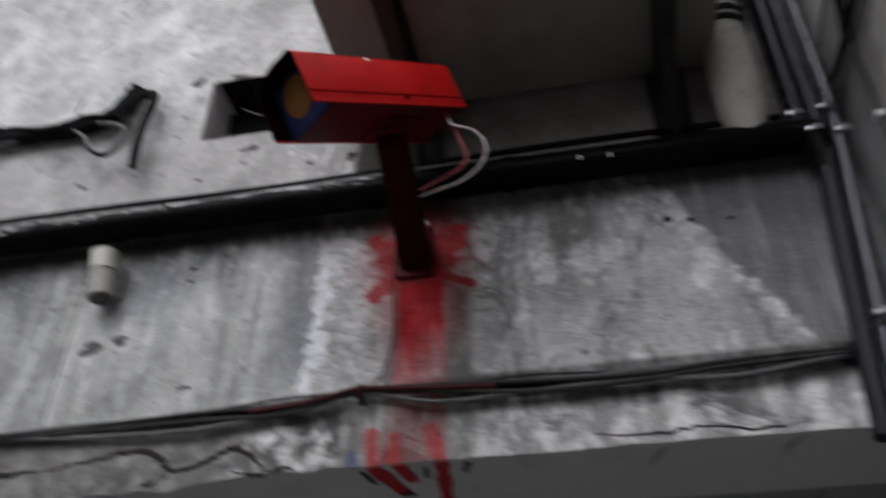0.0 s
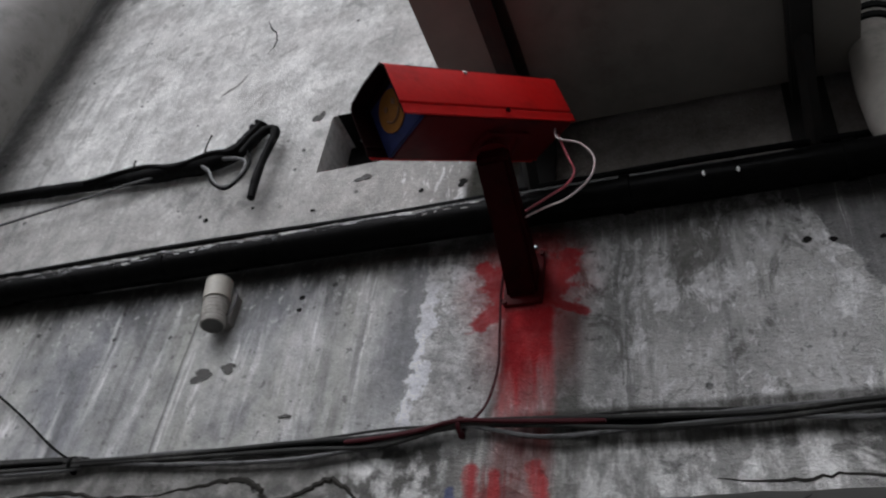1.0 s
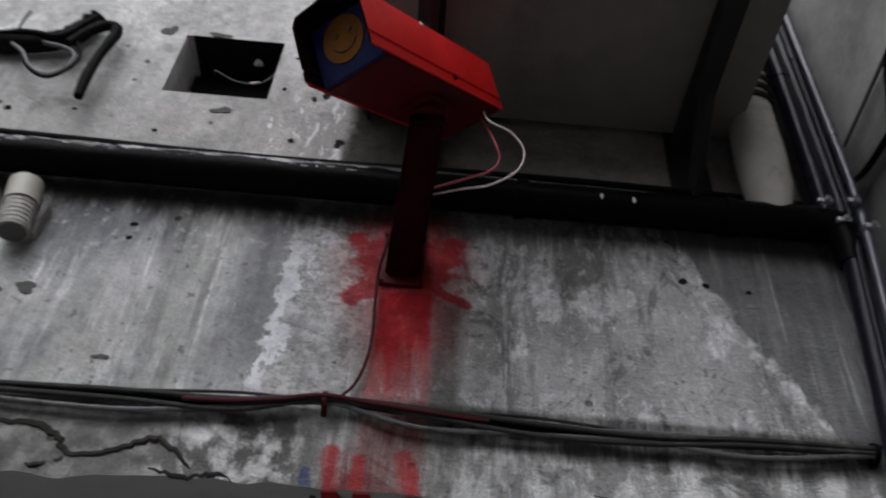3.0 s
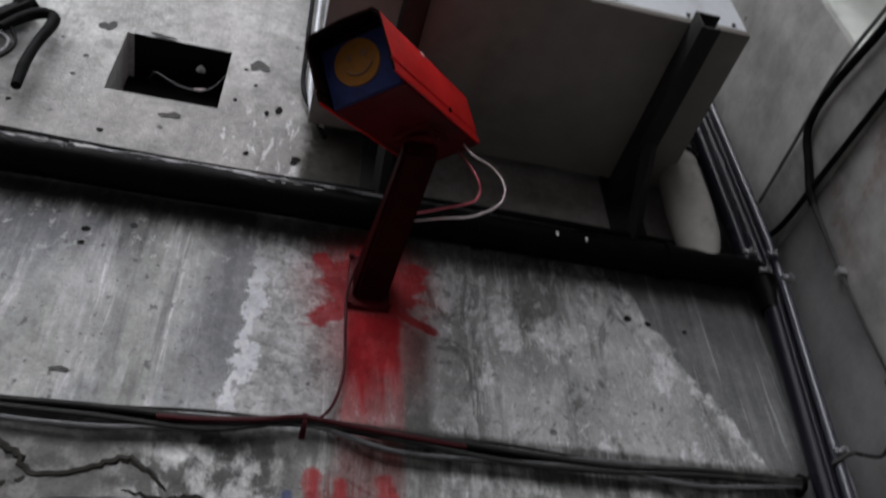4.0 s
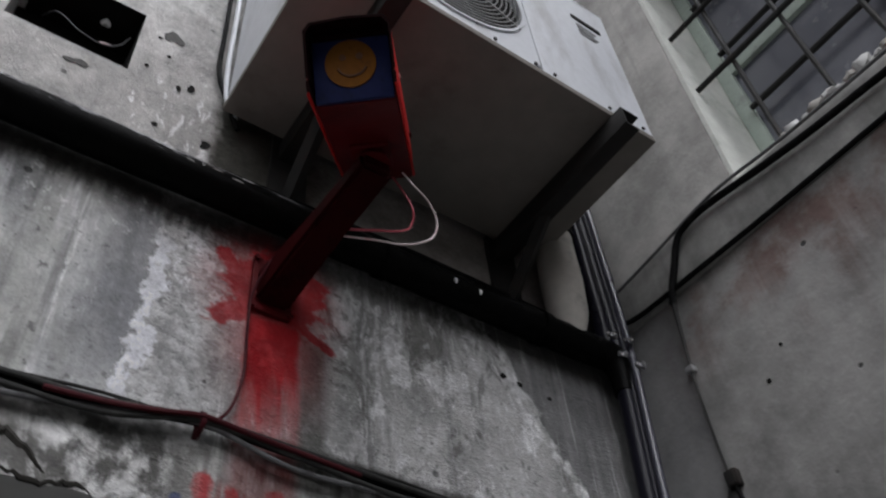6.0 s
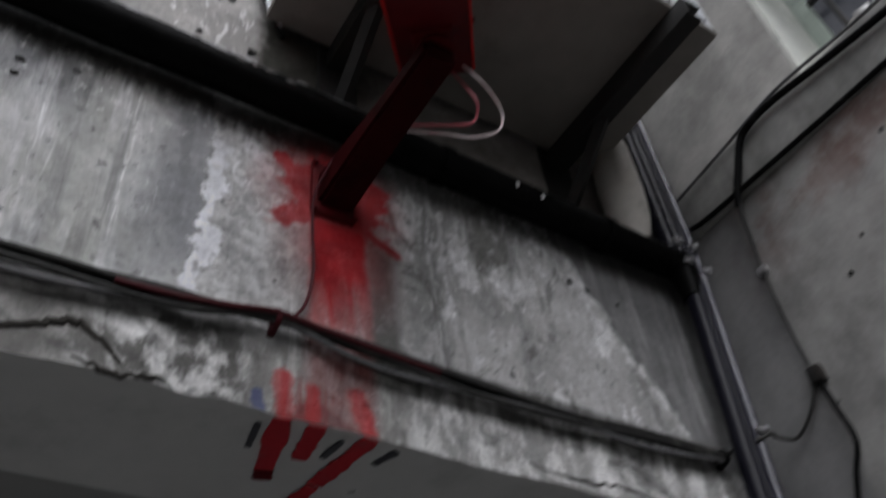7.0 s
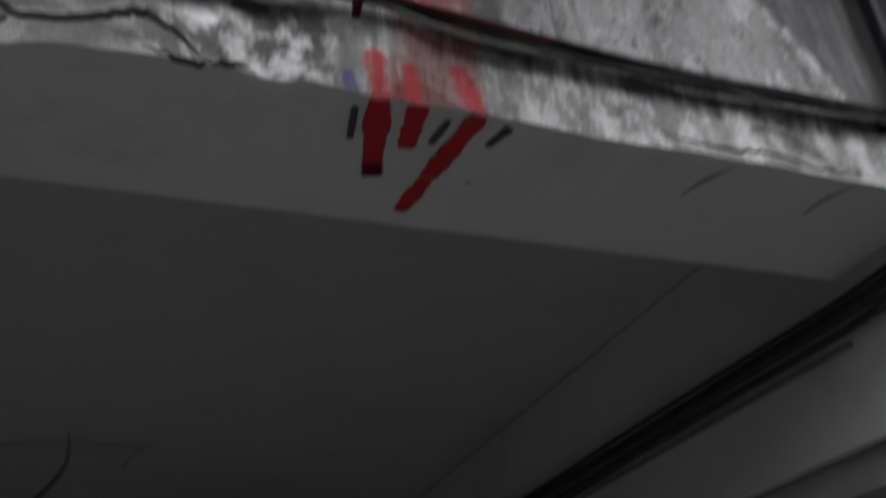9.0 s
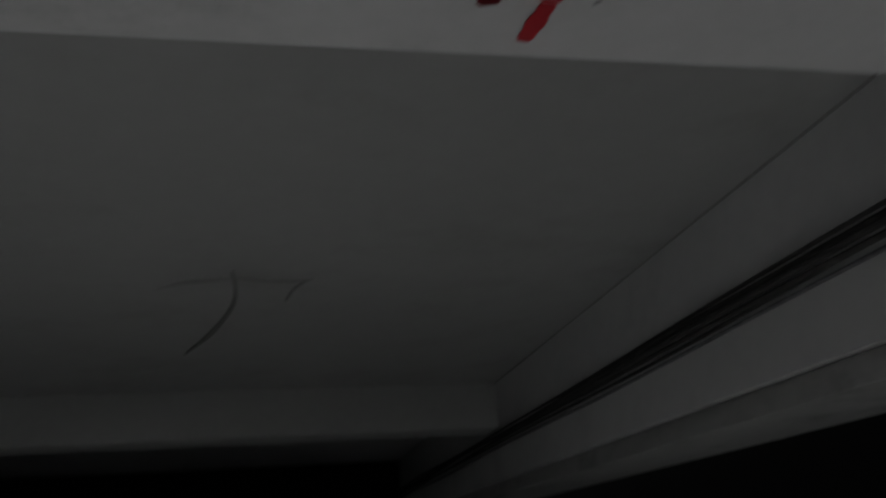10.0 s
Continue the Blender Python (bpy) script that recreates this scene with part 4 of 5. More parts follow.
line_thing("bundle_cable", "red-sprayed stretch of cable below the bracket", "cable",
           [(-0.34, -0.032, 2.524), (-0.26, -0.033, 2.528), (-0.18, -0.034, 2.538), (-0.105, -0.034, 2.553), (-0.02, -0.033, 2.546), (0.09, -0.032, 2.538), (0.18, -0.030, 2.533)], 0.0045, M_CABLE_RED, 8, 8, "lower cable bundle")
for x, z, m in ((-1.031, 2.523, M_CABLE), (-0.103, 2.551, M_CABLE_RED), (0.846, 2.543, M_CABLE)):
    clip = thing("cable_clip", "small dark clip holding the cable bundle to the wall", "cable clip", "cable clips")
    part("band", ring((x - 0.004, -0.018, z), (1, 0, 0), 0.018, 0.014, 0.008, 14), m, clip)
    part("foot", box(x - 0.005, x + 0.005, -0.014, 0.004, z - 0.020, z - 0.010, 0.001), m, clip)
line_thing("wall_wire", "thin dark wire slanting down to the cable clip", "wire", [(-2.4, -0.02, 3.36), (-1.9, -0.02, 3.03), (-1.343, -0.02, 2.712), (-1.12, -0.02, 2.572), (-1.031, -0.022, 2.527)], 0.003, M_CABLE)

# cut cable by the hole
lump = random.Random(12)
line_thing("cut_cable", "thick black taped cable ending in a cut hook on the wall", "cable",
           [(-6, -0.02, 3.60), (-2.4, -0.022, 3.550), (-1.836, -0.022, 3.527), (-1.5, -0.024, 3.503), (-1.243, -0.026, 3.487), (-1.005, -0.028, 3.482), (-0.914, -0.03, 3.506), (-0.878, -0.03, 3.545), (-0.856, -0.032, 3.590), (-0.845, -0.040, 3.612)],
           [0.020 + 0.006 * (q > 22) * (q < 48) + lump.uniform(-0.0035, 0.0035) for q in range(54)], M_CABLE, 12, 6)
line_thing("cut_cable", "thin black cable bound along the taped cable", "cable",
           [(-1.45, -0.046, 3.488), (-1.24, -0.050, 3.503), (-1.1, -0.052, 3.473), (-0.98, -0.054, 3.497), (-0.90, -0.054, 3.490), (-0.862, -0.054, 3.545), (-0.838, -0.05, 3.60)], 0.008, M_CABLE, 8, 6)
line_thing("cut_cable", "short bent black cable end hanging beside the taped cable", "cable",
           [(-0.868, -0.050, 3.470), (-0.838, -0.052, 3.520), (-0.808, -0.05, 3.556), (-0.782, -0.048, 3.556), (-0.775, -0.046, 3.525), (-0.784, -0.046, 3.445), (-0.786, -0.046, 3.36), (-0.779, -0.046, 3.278)],
           [0.011, 0.013, 0.014, 0.013, 0.015, 0.013, 0.011, 0.013, 0.011], M_CABLE, 10, 6)
line_thing("cut_cable", "loop of pale grey cable tied to the taped cable", "cable",
           [(-1.00, -0.045, 3.455), (-0.961, -0.05, 3.420), (-0.915, -0.052, 3.355), (-0.868, -0.052, 3.338), (-0.838, -0.052, 3.375), (-0.838, -0.050, 3.425), (-0.875, -0.048, 3.455), (-0.93, -0.046, 3.47)], 0.0058, M_CABLE_PALE, 10, 6)
line_thing("cut_cable", "second dusty turn of the loop below the taped cable", "cable",
           [(-0.975, -0.048, 3.44), (-0.93, -0.055, 3.365), (-0.868, -0.058, 3.322), (-0.828, -0.058, 3.360), (-0.822, -0.054, 3.42), (-0.85, -0.048, 3.48)], 0.0045, M_CABLE, 8, 6)
line_thing("cut_cable", "drooping grey cable below the taped cable", "cable",
           [(-2.6, -0.03, 3.27), (-2.0, -0.032, 3.335), (-1.741, -0.034, 3.378), (-1.426, -0.034, 3.428), (-1.25, -0.034, 3.458), (-1.10, -0.034, 3.470)], 0.0042, M_CABLE_PALE, 8, 6)
for x, z in ((-1.0, 3.49), (-1.26, 3.488)):
    tagged(part("cable_tie", tube([(x, -0.05, z), (x - 0.004, -0.056, z + 0.035), (x + 0.002, -0.060, z + 0.085 if x > -1.1 else z + 0.04)], 0.0028, 6, 4), M_CABLE), "thin black cable tie with a long tail", "cable tie", "cable ties")
# wire and scrap inside the hole
line_thing("hole_wire", "thin pale wire hanging inside the dark square hole", "wire", [(-0.575, 0.125, 3.62), (-0.544, 0.05, 3.548), (-0.489, 0.045, 3.508), (-0.433, 0.045, 3.498), (-0.402, 0.05, 3.535), (-0.385, 0.06, 3.60)], 0.0017, M_CABLE_PALE)
tagged(part("paper_scrap", tube([(-0.455, 0.064, 3.604), (-0.446, 0.058, 3.609), (-0.436, 0.064, 3.605)], [0.005, 0.010, 0.004], 8, 3), M_DOT), "small white scrap inside the dark hole", "scrap")
tagged(part("paper_scrap", tube([(-0.445, 0.044, 3.500), (-0.433, 0.041, 3.498), (-0.420, 0.044, 3.508)], [0.002, 0.004, 0.002], 6, 3), M_WHITE_WIRE), "pale scrap caught on the wire inside the hole", "scrap")
# ---- chips and cracks of the render ----
def chip(x, z, w, h, seed, mat=None):
    r = random.Random(seed)
    ol = []
    p1, p2 = r.uniform(0, 6), r.uniform(0, 6)
    for i in range(18):
        a = 2 * math.pi * i / 18
        q = 0.9 + (0.28 * math.sin(2 * a + p1) + 0.20 * math.sin(3 * a + p2)) * (1 if w > 0.012 else 0.3) + r.uniform(-0.12, 0.12)
        px, pz = x + math.cos(a) * w * q, z + math.sin(a) * h * q
        ol.append((px, facade_y(px, pz) - 0.0012, pz))
    return tagged(part("render_chip", sliver(ol, OUT, 0.0010), mat or M_HOLE, smooth=False), "dark chipped spot in the concrete render", "chip", "chips in the render")


for i, (x, z, w, h) in enumerate(((0.568, 2.915, 0.009, 0.009), (0.614, 2.908, 0.008, 0.007), (0.70, 2.90, 0.006, 0.006), (-0.552, 2.934, 0.010, 0.006), (-0.552, 2.898, 0.008, 0.005), (-0.772, 2.738, 0.034, 0.017), (-0.702, 2.752, 0.024, 0.013), (-0.512, 2.611, 0.013, 0.006), (-0.675, 3.632, 0.018, 0.024), (-0.300, 3.585, 0.020, 0.028), (-0.235, 3.42, 0.010, 0.016), (-0.34, 3.43, 0.006, 0.006), (-0.262, 3.40, 0.006, 0.012), (-0.30, 3.50, 0.005, 0.005), (-0.33, 3.56, 0.005, 0.005), (-0.18, 3.245, 0.014, 0.012), (-0.29, 3.24, 0.008, 0.007), (-0.60, 3.235, 0.008, 0.006), (-0.95, 3.27, 0.010, 0.008), (-0.80, 3.285, 0.006, 0.005), (-0.545, 3.630, 0.030, 0.009), (-0.468, 3.327, 0.022, 0.012))):
    chip(x, z, w, h, 100 + i, M_BARE if i in (5, 6, 7, 8, 9, 20, 21) else None)

def crack(pts, width, seed, mat=M_CRACK, y=-0.006):
    r = random.Random(seed)
    line = smooth_line([(x, 0, z) for x, z in pts], 6)
    line = [q + Vector((r.uniform(-1, 1), 0, r.uniform(-1, 1))) * 0.0035 for q in line]
    line = [Vector((q.x, facade_y(q.x, q.z) + width * 0.15, q.z)) for q in line]
    return tagged(part("wall_crack", tube(line, [0.3 * width, width, 0.7 * width, width, 0.25 * width], 6, straight=True), mat), "dark jagged crack in the crumbling wall edge", "crack", "cracks in the edge")


crack([(-0.80, 2.44), (-0.66, 2.462), (-0.58, 2.470), (-0.535, 2.452), (-0.50, 2.418), (-0.44, 2.428), (-0.40, 2.448), (-0.365, 2.458), (-0.325, 2.432), (-0.30, 2.412)], 0.0075, 1)
crack([(-0.50, 2.418), (-0.53, 2.400), (-0.56, 2.392)], 0.006, 2)
crack([(-0.365, 2.405), (-0.31, 2.398), (-0.27, 2.408), (-0.235, 2.402)], 0.005, 3)
crack([(-1.2, 2.45), (-1.05, 2.462), (-0.92, 2.44), (-0.80, 2.44)], 0.007, 5)
crack([(-1.03, 4.26), (-1.00, 4.20), (-0.965, 4.15), (-0.955, 4.09), (-0.975, 4.04)], 0.0035, 6)
crack([(-1.10, 3.86), (-1.04, 3.90), (-1.02, 3.96)], 0.003, 7)
crack([(0.36, 2.425), (0.48, 2.418), (0.56, 2.424), (0.66, 2.412), (0.74, 2.418)], 0.0035, 8)
# hairline crack in the passage ceiling
line_thing("ceiling_crack", "dark bent crack line across the dim passage ceiling", "crack", [(-0.44, 1.95, 2.629), (-0.44, 2.2, 2.629), (-0.47, 2.42, 2.629), (-0.56, 2.75, 2.629), (-0.69, 3.10, 2.629)], [0.004, 0.007, 0.010, 0.014, 0.006], M_SLABDIRT, 6, 4)
for i in range(2):
    line_thing("soffit_crack", "faint dark stain line under the beam", "stain", [(0.50 + 0.24 * i, 0.01, 2.3995), (0.475 + 0.24 * i, 0.05, 2.3995), (0.46 + 0.25 * i, 0.10, 2.3995)], [0.001, 0.005, 0.002], M_SMUDGE, 6, 4)


# ---- pipe stub on the wall ----
def build_stub():
    t = thing("pipe_stub", "short beige plastic pipe stub fixed upright to the wall", "pipe stub")
    part("pipe", tube([(-0.757, -0.044, 2.853), (-0.774, -0.044, 2.950)], 0.030, 22, straight=True), M_PVC_OLD, t, "ribbed grey-beige pipe")
    for i in range(6):
        f = 0.06 + 0.115 * i
        cx, cz = -0.757 - 0.017 * f, 2.853 + 0.097 * f
        part("rib", ring((cx, -0.044, cz), (-0.17, 0, 1), 0.0313, 0.0295, 0.004, 22), M_PVC_OLD, t)
    part("cap", tube([(-0.769, -0.044, 2.926), (-0.780, -0.044, 2.985)], 0.034, 22, straight=True), M_PVC, t, "beige plastic cap")
    part("mouth", disc((-0.7565, -0.044, 2.8525), (0.17, 0, -1), 0.026, 0.002, 20), M_BARE, t, "grey dusty end")
    part("saddle", box(-0.792, -0.728, -0.026, 0.002, 2.870, 2.955, 0.004), M_PVC_GREY, t, "grey backing plate")
    part("wire", tube([(-0.735, -0.03, 2.97), (-0.722, -0.035, 2.94), (-0.727, -0.035, 2.90), (-0.748, -0.04, 2.865)], 0.003, 6, 5), M_CABLE_PALE, t)
    return t


build_stub()

# large pipe at the far end of the wall
big = thing("downpipe", "large weathered grey vertical pipe standing against the wall", "downpipe")
part("pipe", tube([(-2.01, -0.20, z) for z in np.linspace(0.0, 7.0, 15)], 0.15, 32, straight=True), M_PVC_GREY, big)
for z in (2.9, 5.2):
    part("collar", tube([(-2.01, -0.20, z), (-2.01, -0.20, z + 0.12)], 0.162, 32, straight=True), M_PVC_GREY, big)
    part("bracket", box(-2.04, -1.98, -0.06, 0.004, z + 0.03, z + 0.07, 0.004), M_STEEL, big)


# ---- air conditioner on its arms ----
AX0, AX1, AY0, AY1, AZ0, AZ1 = -0.165, 0.745, -0.478, -0.024, 3.362, 3.98


def build_ac():
    t = thing("air_conditioner", "white outdoor air conditioner unit with a grimy underside on steel arms", "air conditioner")
    base = box(AX0, AX1, AY0, AY1, AZ0, AZ0 + 0.022, 0.004)
    part("base_pan", base, M_AC_BASE, t, "dirty grey sheet metal base pan")
    part("body", box(AX0 + 0.006, AX1 - 0.006, AY0 + 0.022, AY1 - 0.004, AZ0 + 0.022, AZ1 - 0.022, 0.006), M_AC, t)
    part("top_cover", box(AX0, AX1, AY0, AY1, AZ1 - 0.022, AZ1, 0.006), M_AC, t)
    cx, cz, rr = 0.150, 3.640, 0.232
    # front panel with a round opening
    bm = bmesh.new()
    n = 56
    outer, inner = [], []
    x0, x1, z0, z1 = AX0 + 0.004, 0.392, AZ0 + 0.020, AZ1 - 0.02
    for i in range(n):
        a = 2 * math.pi * i / n
        d = Vector((math.cos(a), math.sin(a)))
        s = min(((x1 - cx) if d.x > 0 else (cx - x0)) / max(abs(d.x), 1e-6), ((z1 - cz) if d.y > 0 else (cz - z0)) / max(abs(d.y), 1e-6))
        outer.append((cx + d.x * s, cz + d.y * s))
        inner.append((cx + d.x * rr, cz + d.y * rr))
    yf = AY0 + 0.001
    loops = [[bm.verts.new((p[0], y, p[1])) for p in ps] for ps, y in ((outer, yf), (inner, yf), (inner, yf + 0.018), (outer, yf + 0.018))]
    for k in range(3):
        a, b = loops[k], loops[k + 1]
        for i in range(n):
            bm.faces.new((a[i], a[(i + 1) % n], b[(i + 1) % n], b[i]))
    part("fan_panel", bm, M_AC, t, "white front panel with a round fan opening", smooth=False)
    part("service_panel", box(0.396, AX1 - 0.004, AY0, AY0 + 0.02, AZ0 + 0.020, AZ1 - 0.02, 0.003), M_AC, t)
    part("fan_well", disc((cx, AY0 + 0.0195, cz), (0, 1, 0), rr - 0.001, 0.002, 40), M_HOLE, t)
    grille = part("fan_grille", ring((cx, AY0 - 0.004, cz), (0, 1, 0), rr, rr - 0.007, 0.008, 48), M_AC, t)
    for i in range(14):
        r = 0.045 + i * 0.0133
        part("ring_wire", ring((cx, AY0 - 0.006, cz), (0, 1, 0), r + 0.0013, r - 0.0013, 0.0026, 44), M_GRILLE, grille)
    for i in range(8):
        a = 2 * math.pi * (i + 0.35) / 8
        d = Vector((math.cos(a), 0, math.sin(a)))
        c = Vector((cx, AY0 - 0.001, cz))
        part("spoke", tube([c + d * 0.03, c + d * (rr + 0.002)], 0.003, 6, straight=True), M_GRILLE, grille)
    part("hub", disc((cx, AY0 - 0.008, cz), (0, 1, 0), 0.045, 0.008, 24), M_AC, grille)
    for i in range(3):
        a = 2 * math.pi * i / 3 + 0.4
        bl = bmesh.new()
        pts = []
        for s in np.linspace(0, 1, 6):
            q = 0.05 + 0.15 * s
            pts.append(((cx + q * math.cos(a), cz + q * math.sin(a)), (cx + q * math.cos(a + 0.75), cz + q * math.sin(a + 0.75))))
        rows = [(bl.verts.new((p[0], AY0 + 0.008, p[1])), bl.verts.new((q[0], AY0 + 0.017, q[1]))) for p, q in pts]
        for u, v in zip(rows, rows[1:]):
            bl.faces.new((u[0], u[1], v[1], v[0]))
        bmesh.ops.solidify(bl, geom=list(bl.faces), thickness=0.002)
        part("fan_blade", bl, M_AC_DARK, t)
    part("name_plate", box(0.590, 0.695, AY0 - 0.004, AY0 - 0.0005, 3.826, 3.844, 0.001), M_STEEL, t, "dark name plate")
    for i in range(4):
        part("label_line", box(0.60, 0.672 - 0.012 * (i % 2), AY0 - 0.002, AY0 - 0.0005, 3.798 - i * 0.016, 3.803 - i * 0.016), M_GRILLE, t)
    for x in (-0.10, 0.08, 0.26, 0.375, 0.43, 0.60, 0.71):
        part("screw", disc((x, AY0 - 0.0035, AZ0 + 0.030), (0, 1, 0), 0.005, 0.004, 10), M_STEEL, t)
    part("side_handle", box(AX1 - 0.005, AX1 + 0.004, -0.36, -0.24, 3.72, 3.76, 0.003), M_AC_DARK, t)
    return t


build_ac()


def build_arm(x):
    t = thing("support_arm", "dark steel angle arm carrying the air conditioner from the wall", "support arm", "air conditioner arms")
    part("beam", box(x - 0.004, x + 0.052, AY0 - 0.030, -0.001, AZ0 - 0.008, AZ0 - 0.003), M_STEEL, t)
    part("web", box(x - 0.004, x + 0.002, AY0 - 0.030, -0.001, AZ0 - 0.062, AZ0 - 0.008, 0.001), M_STEEL, t)
    part("lower_flange", box(x + 0.002, x + 0.040, AY0 - 0.028, -0.001, AZ0 - 0.062, AZ0 - 0.056, 0.001), M_STEEL, t)
    part("foot_plate", box(x - 0.02, x + 0.07, -0.010, 0.003, 3.13, AZ0 + 0.02, 0.002), M_STEEL, t)
    b = bmesh.new()
    tube([(x + 0.022, -0.006, 3.150), (x + 0.022, -0.19, AZ0 - 0.055)], 0.018, 4, bm=b, straight=True)
    part("brace", b, M_STEEL, t)
    part("bolt", disc((x + 0.026, AY0 + 0.05, AZ0 - 0.016), (0, 0, 1), 0.008, 0.010, 6), M_BRIGHT if x > 0.3 else M_STEEL, t)
    part("rubber_pad", box(x + 0.005, x + 0.045, AY0 + 0.02, AY0 + 0.08, AZ0 - 0.003, AZ0 - 0.0005), M_CABLE, t)
    return t


build_arm(-0.012)
build_arm(0.600)
# cables that hang down beside the unit
line_thing("side_cable", "pale cable hanging down the wall beside the air conditioner", "cable", [(-0.186, -0.03, 5.2), (-0.181, -0.03, 4.4), (-0.176, -0.03, 3.9), (-0.173, -0.03, 3.66), (-0.171, -0.03, 3.52), (-0.16, -0.022, 3.42), (-0.13, -0.018, 3.36)], 0.006, M_AC)
line_thing("side_cable", "dark cable hanging down the wall beside the air conditioner", "cable", [(-0.205, -0.02, 5.2), (-0.200, -0.02, 4.4), (-0.196, -0.02, 3.9), (-0.192, -0.02, 3.66), (-0.186, -0.02, 3.50), (-0.15, -0.018, 3.40), (-0.12, -0.015, 3.33)], 0.006, M_CABLE)

# ---- pipes in the corner ----
elbow = thing("insulated_pipe", "fat beige insulated pipe bound with black tape in the corner", "insulated pipe")
part("lagging", tube([(0.772, -0.047, 3.072), (0.771, -0.056, 3.15), (0.770, -0.062, 3.25), (0.775, -0.064, 3.40), (0.800, -0.064, 3.60), (0.815, -0.064, 3.9), (0.815, -0.064, 4.6)], [0.034, 0.052, 0.056, 0.052, 0.046, 0.044, 0.044], 22, 6), M_LAGGING, elbow)
for i, z in enumerate((3.415, 3.452, 3.492, 3.535, 3.585)):
    part("tape_band", ring((0.776 + (z - 3.4) * 0.13, -0.064, z), (0.1, 0, 1), 0.057 - i * 0.0014, 0.048 - i * 0.0012, 0.018, 22), M_CABLE, elbow)


def corner_x(z):
    """The conduits lean a little towards the corner as they rise."""
    return 0.912 + 0.095 * (min(max(z, 2.3), 3.1) - 2.95)


cond = thing("conduit", "pale violet-grey vertical conduit running down the corner", "conduit")
part("pipe", tube([(corner_x(z) + 0.022, -0.078, z) for z in np.linspace(2.36, 6.5, 26)], 0.0105, 16, 2), M_CONDUIT, cond)
for z in (3.33, 3.9):
    part("coupling", tube([(corner_x(z) + 0.022, -0.078, z), (corner_x(z) + 0.022, -0.078, z + 0.05)], 0.0125, 16, straight=True), M_CONDUIT, cond)
for i, (dx, y, r, z0) in enumerate(((-0.012, -0.062, 0.021, 2.35), (0.036, -0.052, 0.010, 2.36), (-0.044, -0.060, 0.025, 3.05), (-0.006, -0.080, 0.0075, 2.36))):
    t = thing("conduit", "glossy dark navy vertical pipe in the corner of the walls", "conduit", "corner conduits")
    part("pipe", tube([(corner_x(z) + dx + 0.0015 * math.sin(z * 3 + i), y, z) for z in np.linspace(z0, 6.5, 30)], r, 16, 2), M_CONDUIT_DARK, t)
    for z in (3.42 + 0.07 * i,):
        part("coupling", tube([(corner_x(z) + dx, y, z), (corner_x(z) + dx, y, z + 0.05)], r + 0.002, 16, straight=True), M_CONDUIT_DARK, t)
for x, y, z in ((0.862, -0.098, 3.088), (0.948, -0.090, 3.032), (0.895, -0.088, 3.045), (0.928, -0.094, 3.10), (0.898, -0.092, 2.575)):
    t = thing("pipe_clamp", "small bright metal clamp on the corner conduits", "pipe clamp", "pipe clamps")
    part("band", box(x - 0.014, x + 0.016, y - 0.006, y + 0.004, z - 0.005, z + 0.006, 0.002), M_BRIGHT, t)
    part("bolt", disc((x + 0.002, y - 0.006, z), (0.2, -1, 0.1), 0.006, 0.008, 8), M_BRIGHT, t)
line_thing("corner_elbow", "short beige elbow pipe at the foot of the corner conduits", "pipe", [(0.880, -0.078, 2.38), (0.882, -0.076, 2.335), (0.910, -0.068, 2.30), (0.955, -0.06, 2.275), (0.975, -0.05, 2.20), (0.978, -0.05, 2.06)], 0.0150, M_PVC_GREY, 14)

# ---- right-hand wall: cables, box, window ----
line_thing("ledge_cable", "thick black cable along the ledge that bends down the side wall", "cable",
           [(0.964, -2.6, 3.21), (0.964, -1.3, 3.237), (0.962, -0.8, 3.264), (0.962, -0.6, 3.288), (0.962, -0.42, 3.318), (0.962, -0.335, 3.312), (0.963, -0.300, 3.285), (0.965, -0.272, 3.235), (0.966, -0.240, 3.175), (0.970, -0.226, 3.140)], 0.0095, M_CABLE, 10)
line_thing("ledge_cable", "black cable running along the lower edge of the ledge", "cable", [(0.93, -0.03, 3.20), (0.968, -0.10, 3.186), (0.970, -0.3, 3.176), (0.970, -0.6, 3.166), (0.970, -1.0, 3.162), (0.970, -2.6, 3.15)], 0.0072, M_CABLE, 8)
line_thing("ledge_cable", "thin grey cable on the ledge below the window", "cable", [(0.966, -0.08, 3.30), (0.968, -0.25, 3.322), (0.966, -0.45, 3.342), (0.966, -0.7, 3.318), (0.966, -1.2, 3.300), (0.966, -2.4, 3.28)], 0.0045, M_CABLE_PALE, 8)
line_thing("wall_drop_cable", "black cable dropping from the ledge down the side wall", "cable", [(0.968, -0.235, 3.16), (0.972, -0.224, 3.12), (0.978, -0.212, 3.04), (0.981, -0.202, 2.935), (0.981, -0.198, 2.80), (0.980, -0.200, 2.67)], [0.008, 0.005, 0.0032, 0.0032], M_CABLE_OLD, 8)
line_thing("wall_drop_cable", "black cable from the junction box across to the conduits", "cable", [(0.978, -0.200, 2.655), (0.976, -0.165, 2.60), (0.972, -0.115, 2.565), (0.955, -0.085, 2.580), (0.925, -0.094, 2.575), (0.89, -0.090, 2.558), (0.846, -0.022, 2.545)], 0.0040, M_CABLE_OLD, 8)
line_thing("wall_drop_cable", "thin black cable slanting down from the junction box", "cable", [(0.980, -0.205, 2.655), (0.980, -0.213, 2.58), (0.978, -0.220, 2.50), (0.976, -0.19, 2.44), (0.975, -0.165, 2.36), (0.976, -0.15, 2.15)], 0.0052, M_CABLE, 8)
jb = thing("junction_box", "small dark junction box on the side wall", "junction box")
part("box_body", box(0.972, 0.992, -0.222, -0.190, 2.640, 2.680, 0.006), M_STEEL, jb)
part("lid", box(0.968, 0.9715, -0.219, -0.193, 2.643, 2.677, 0.002), M_STEEL, jb)
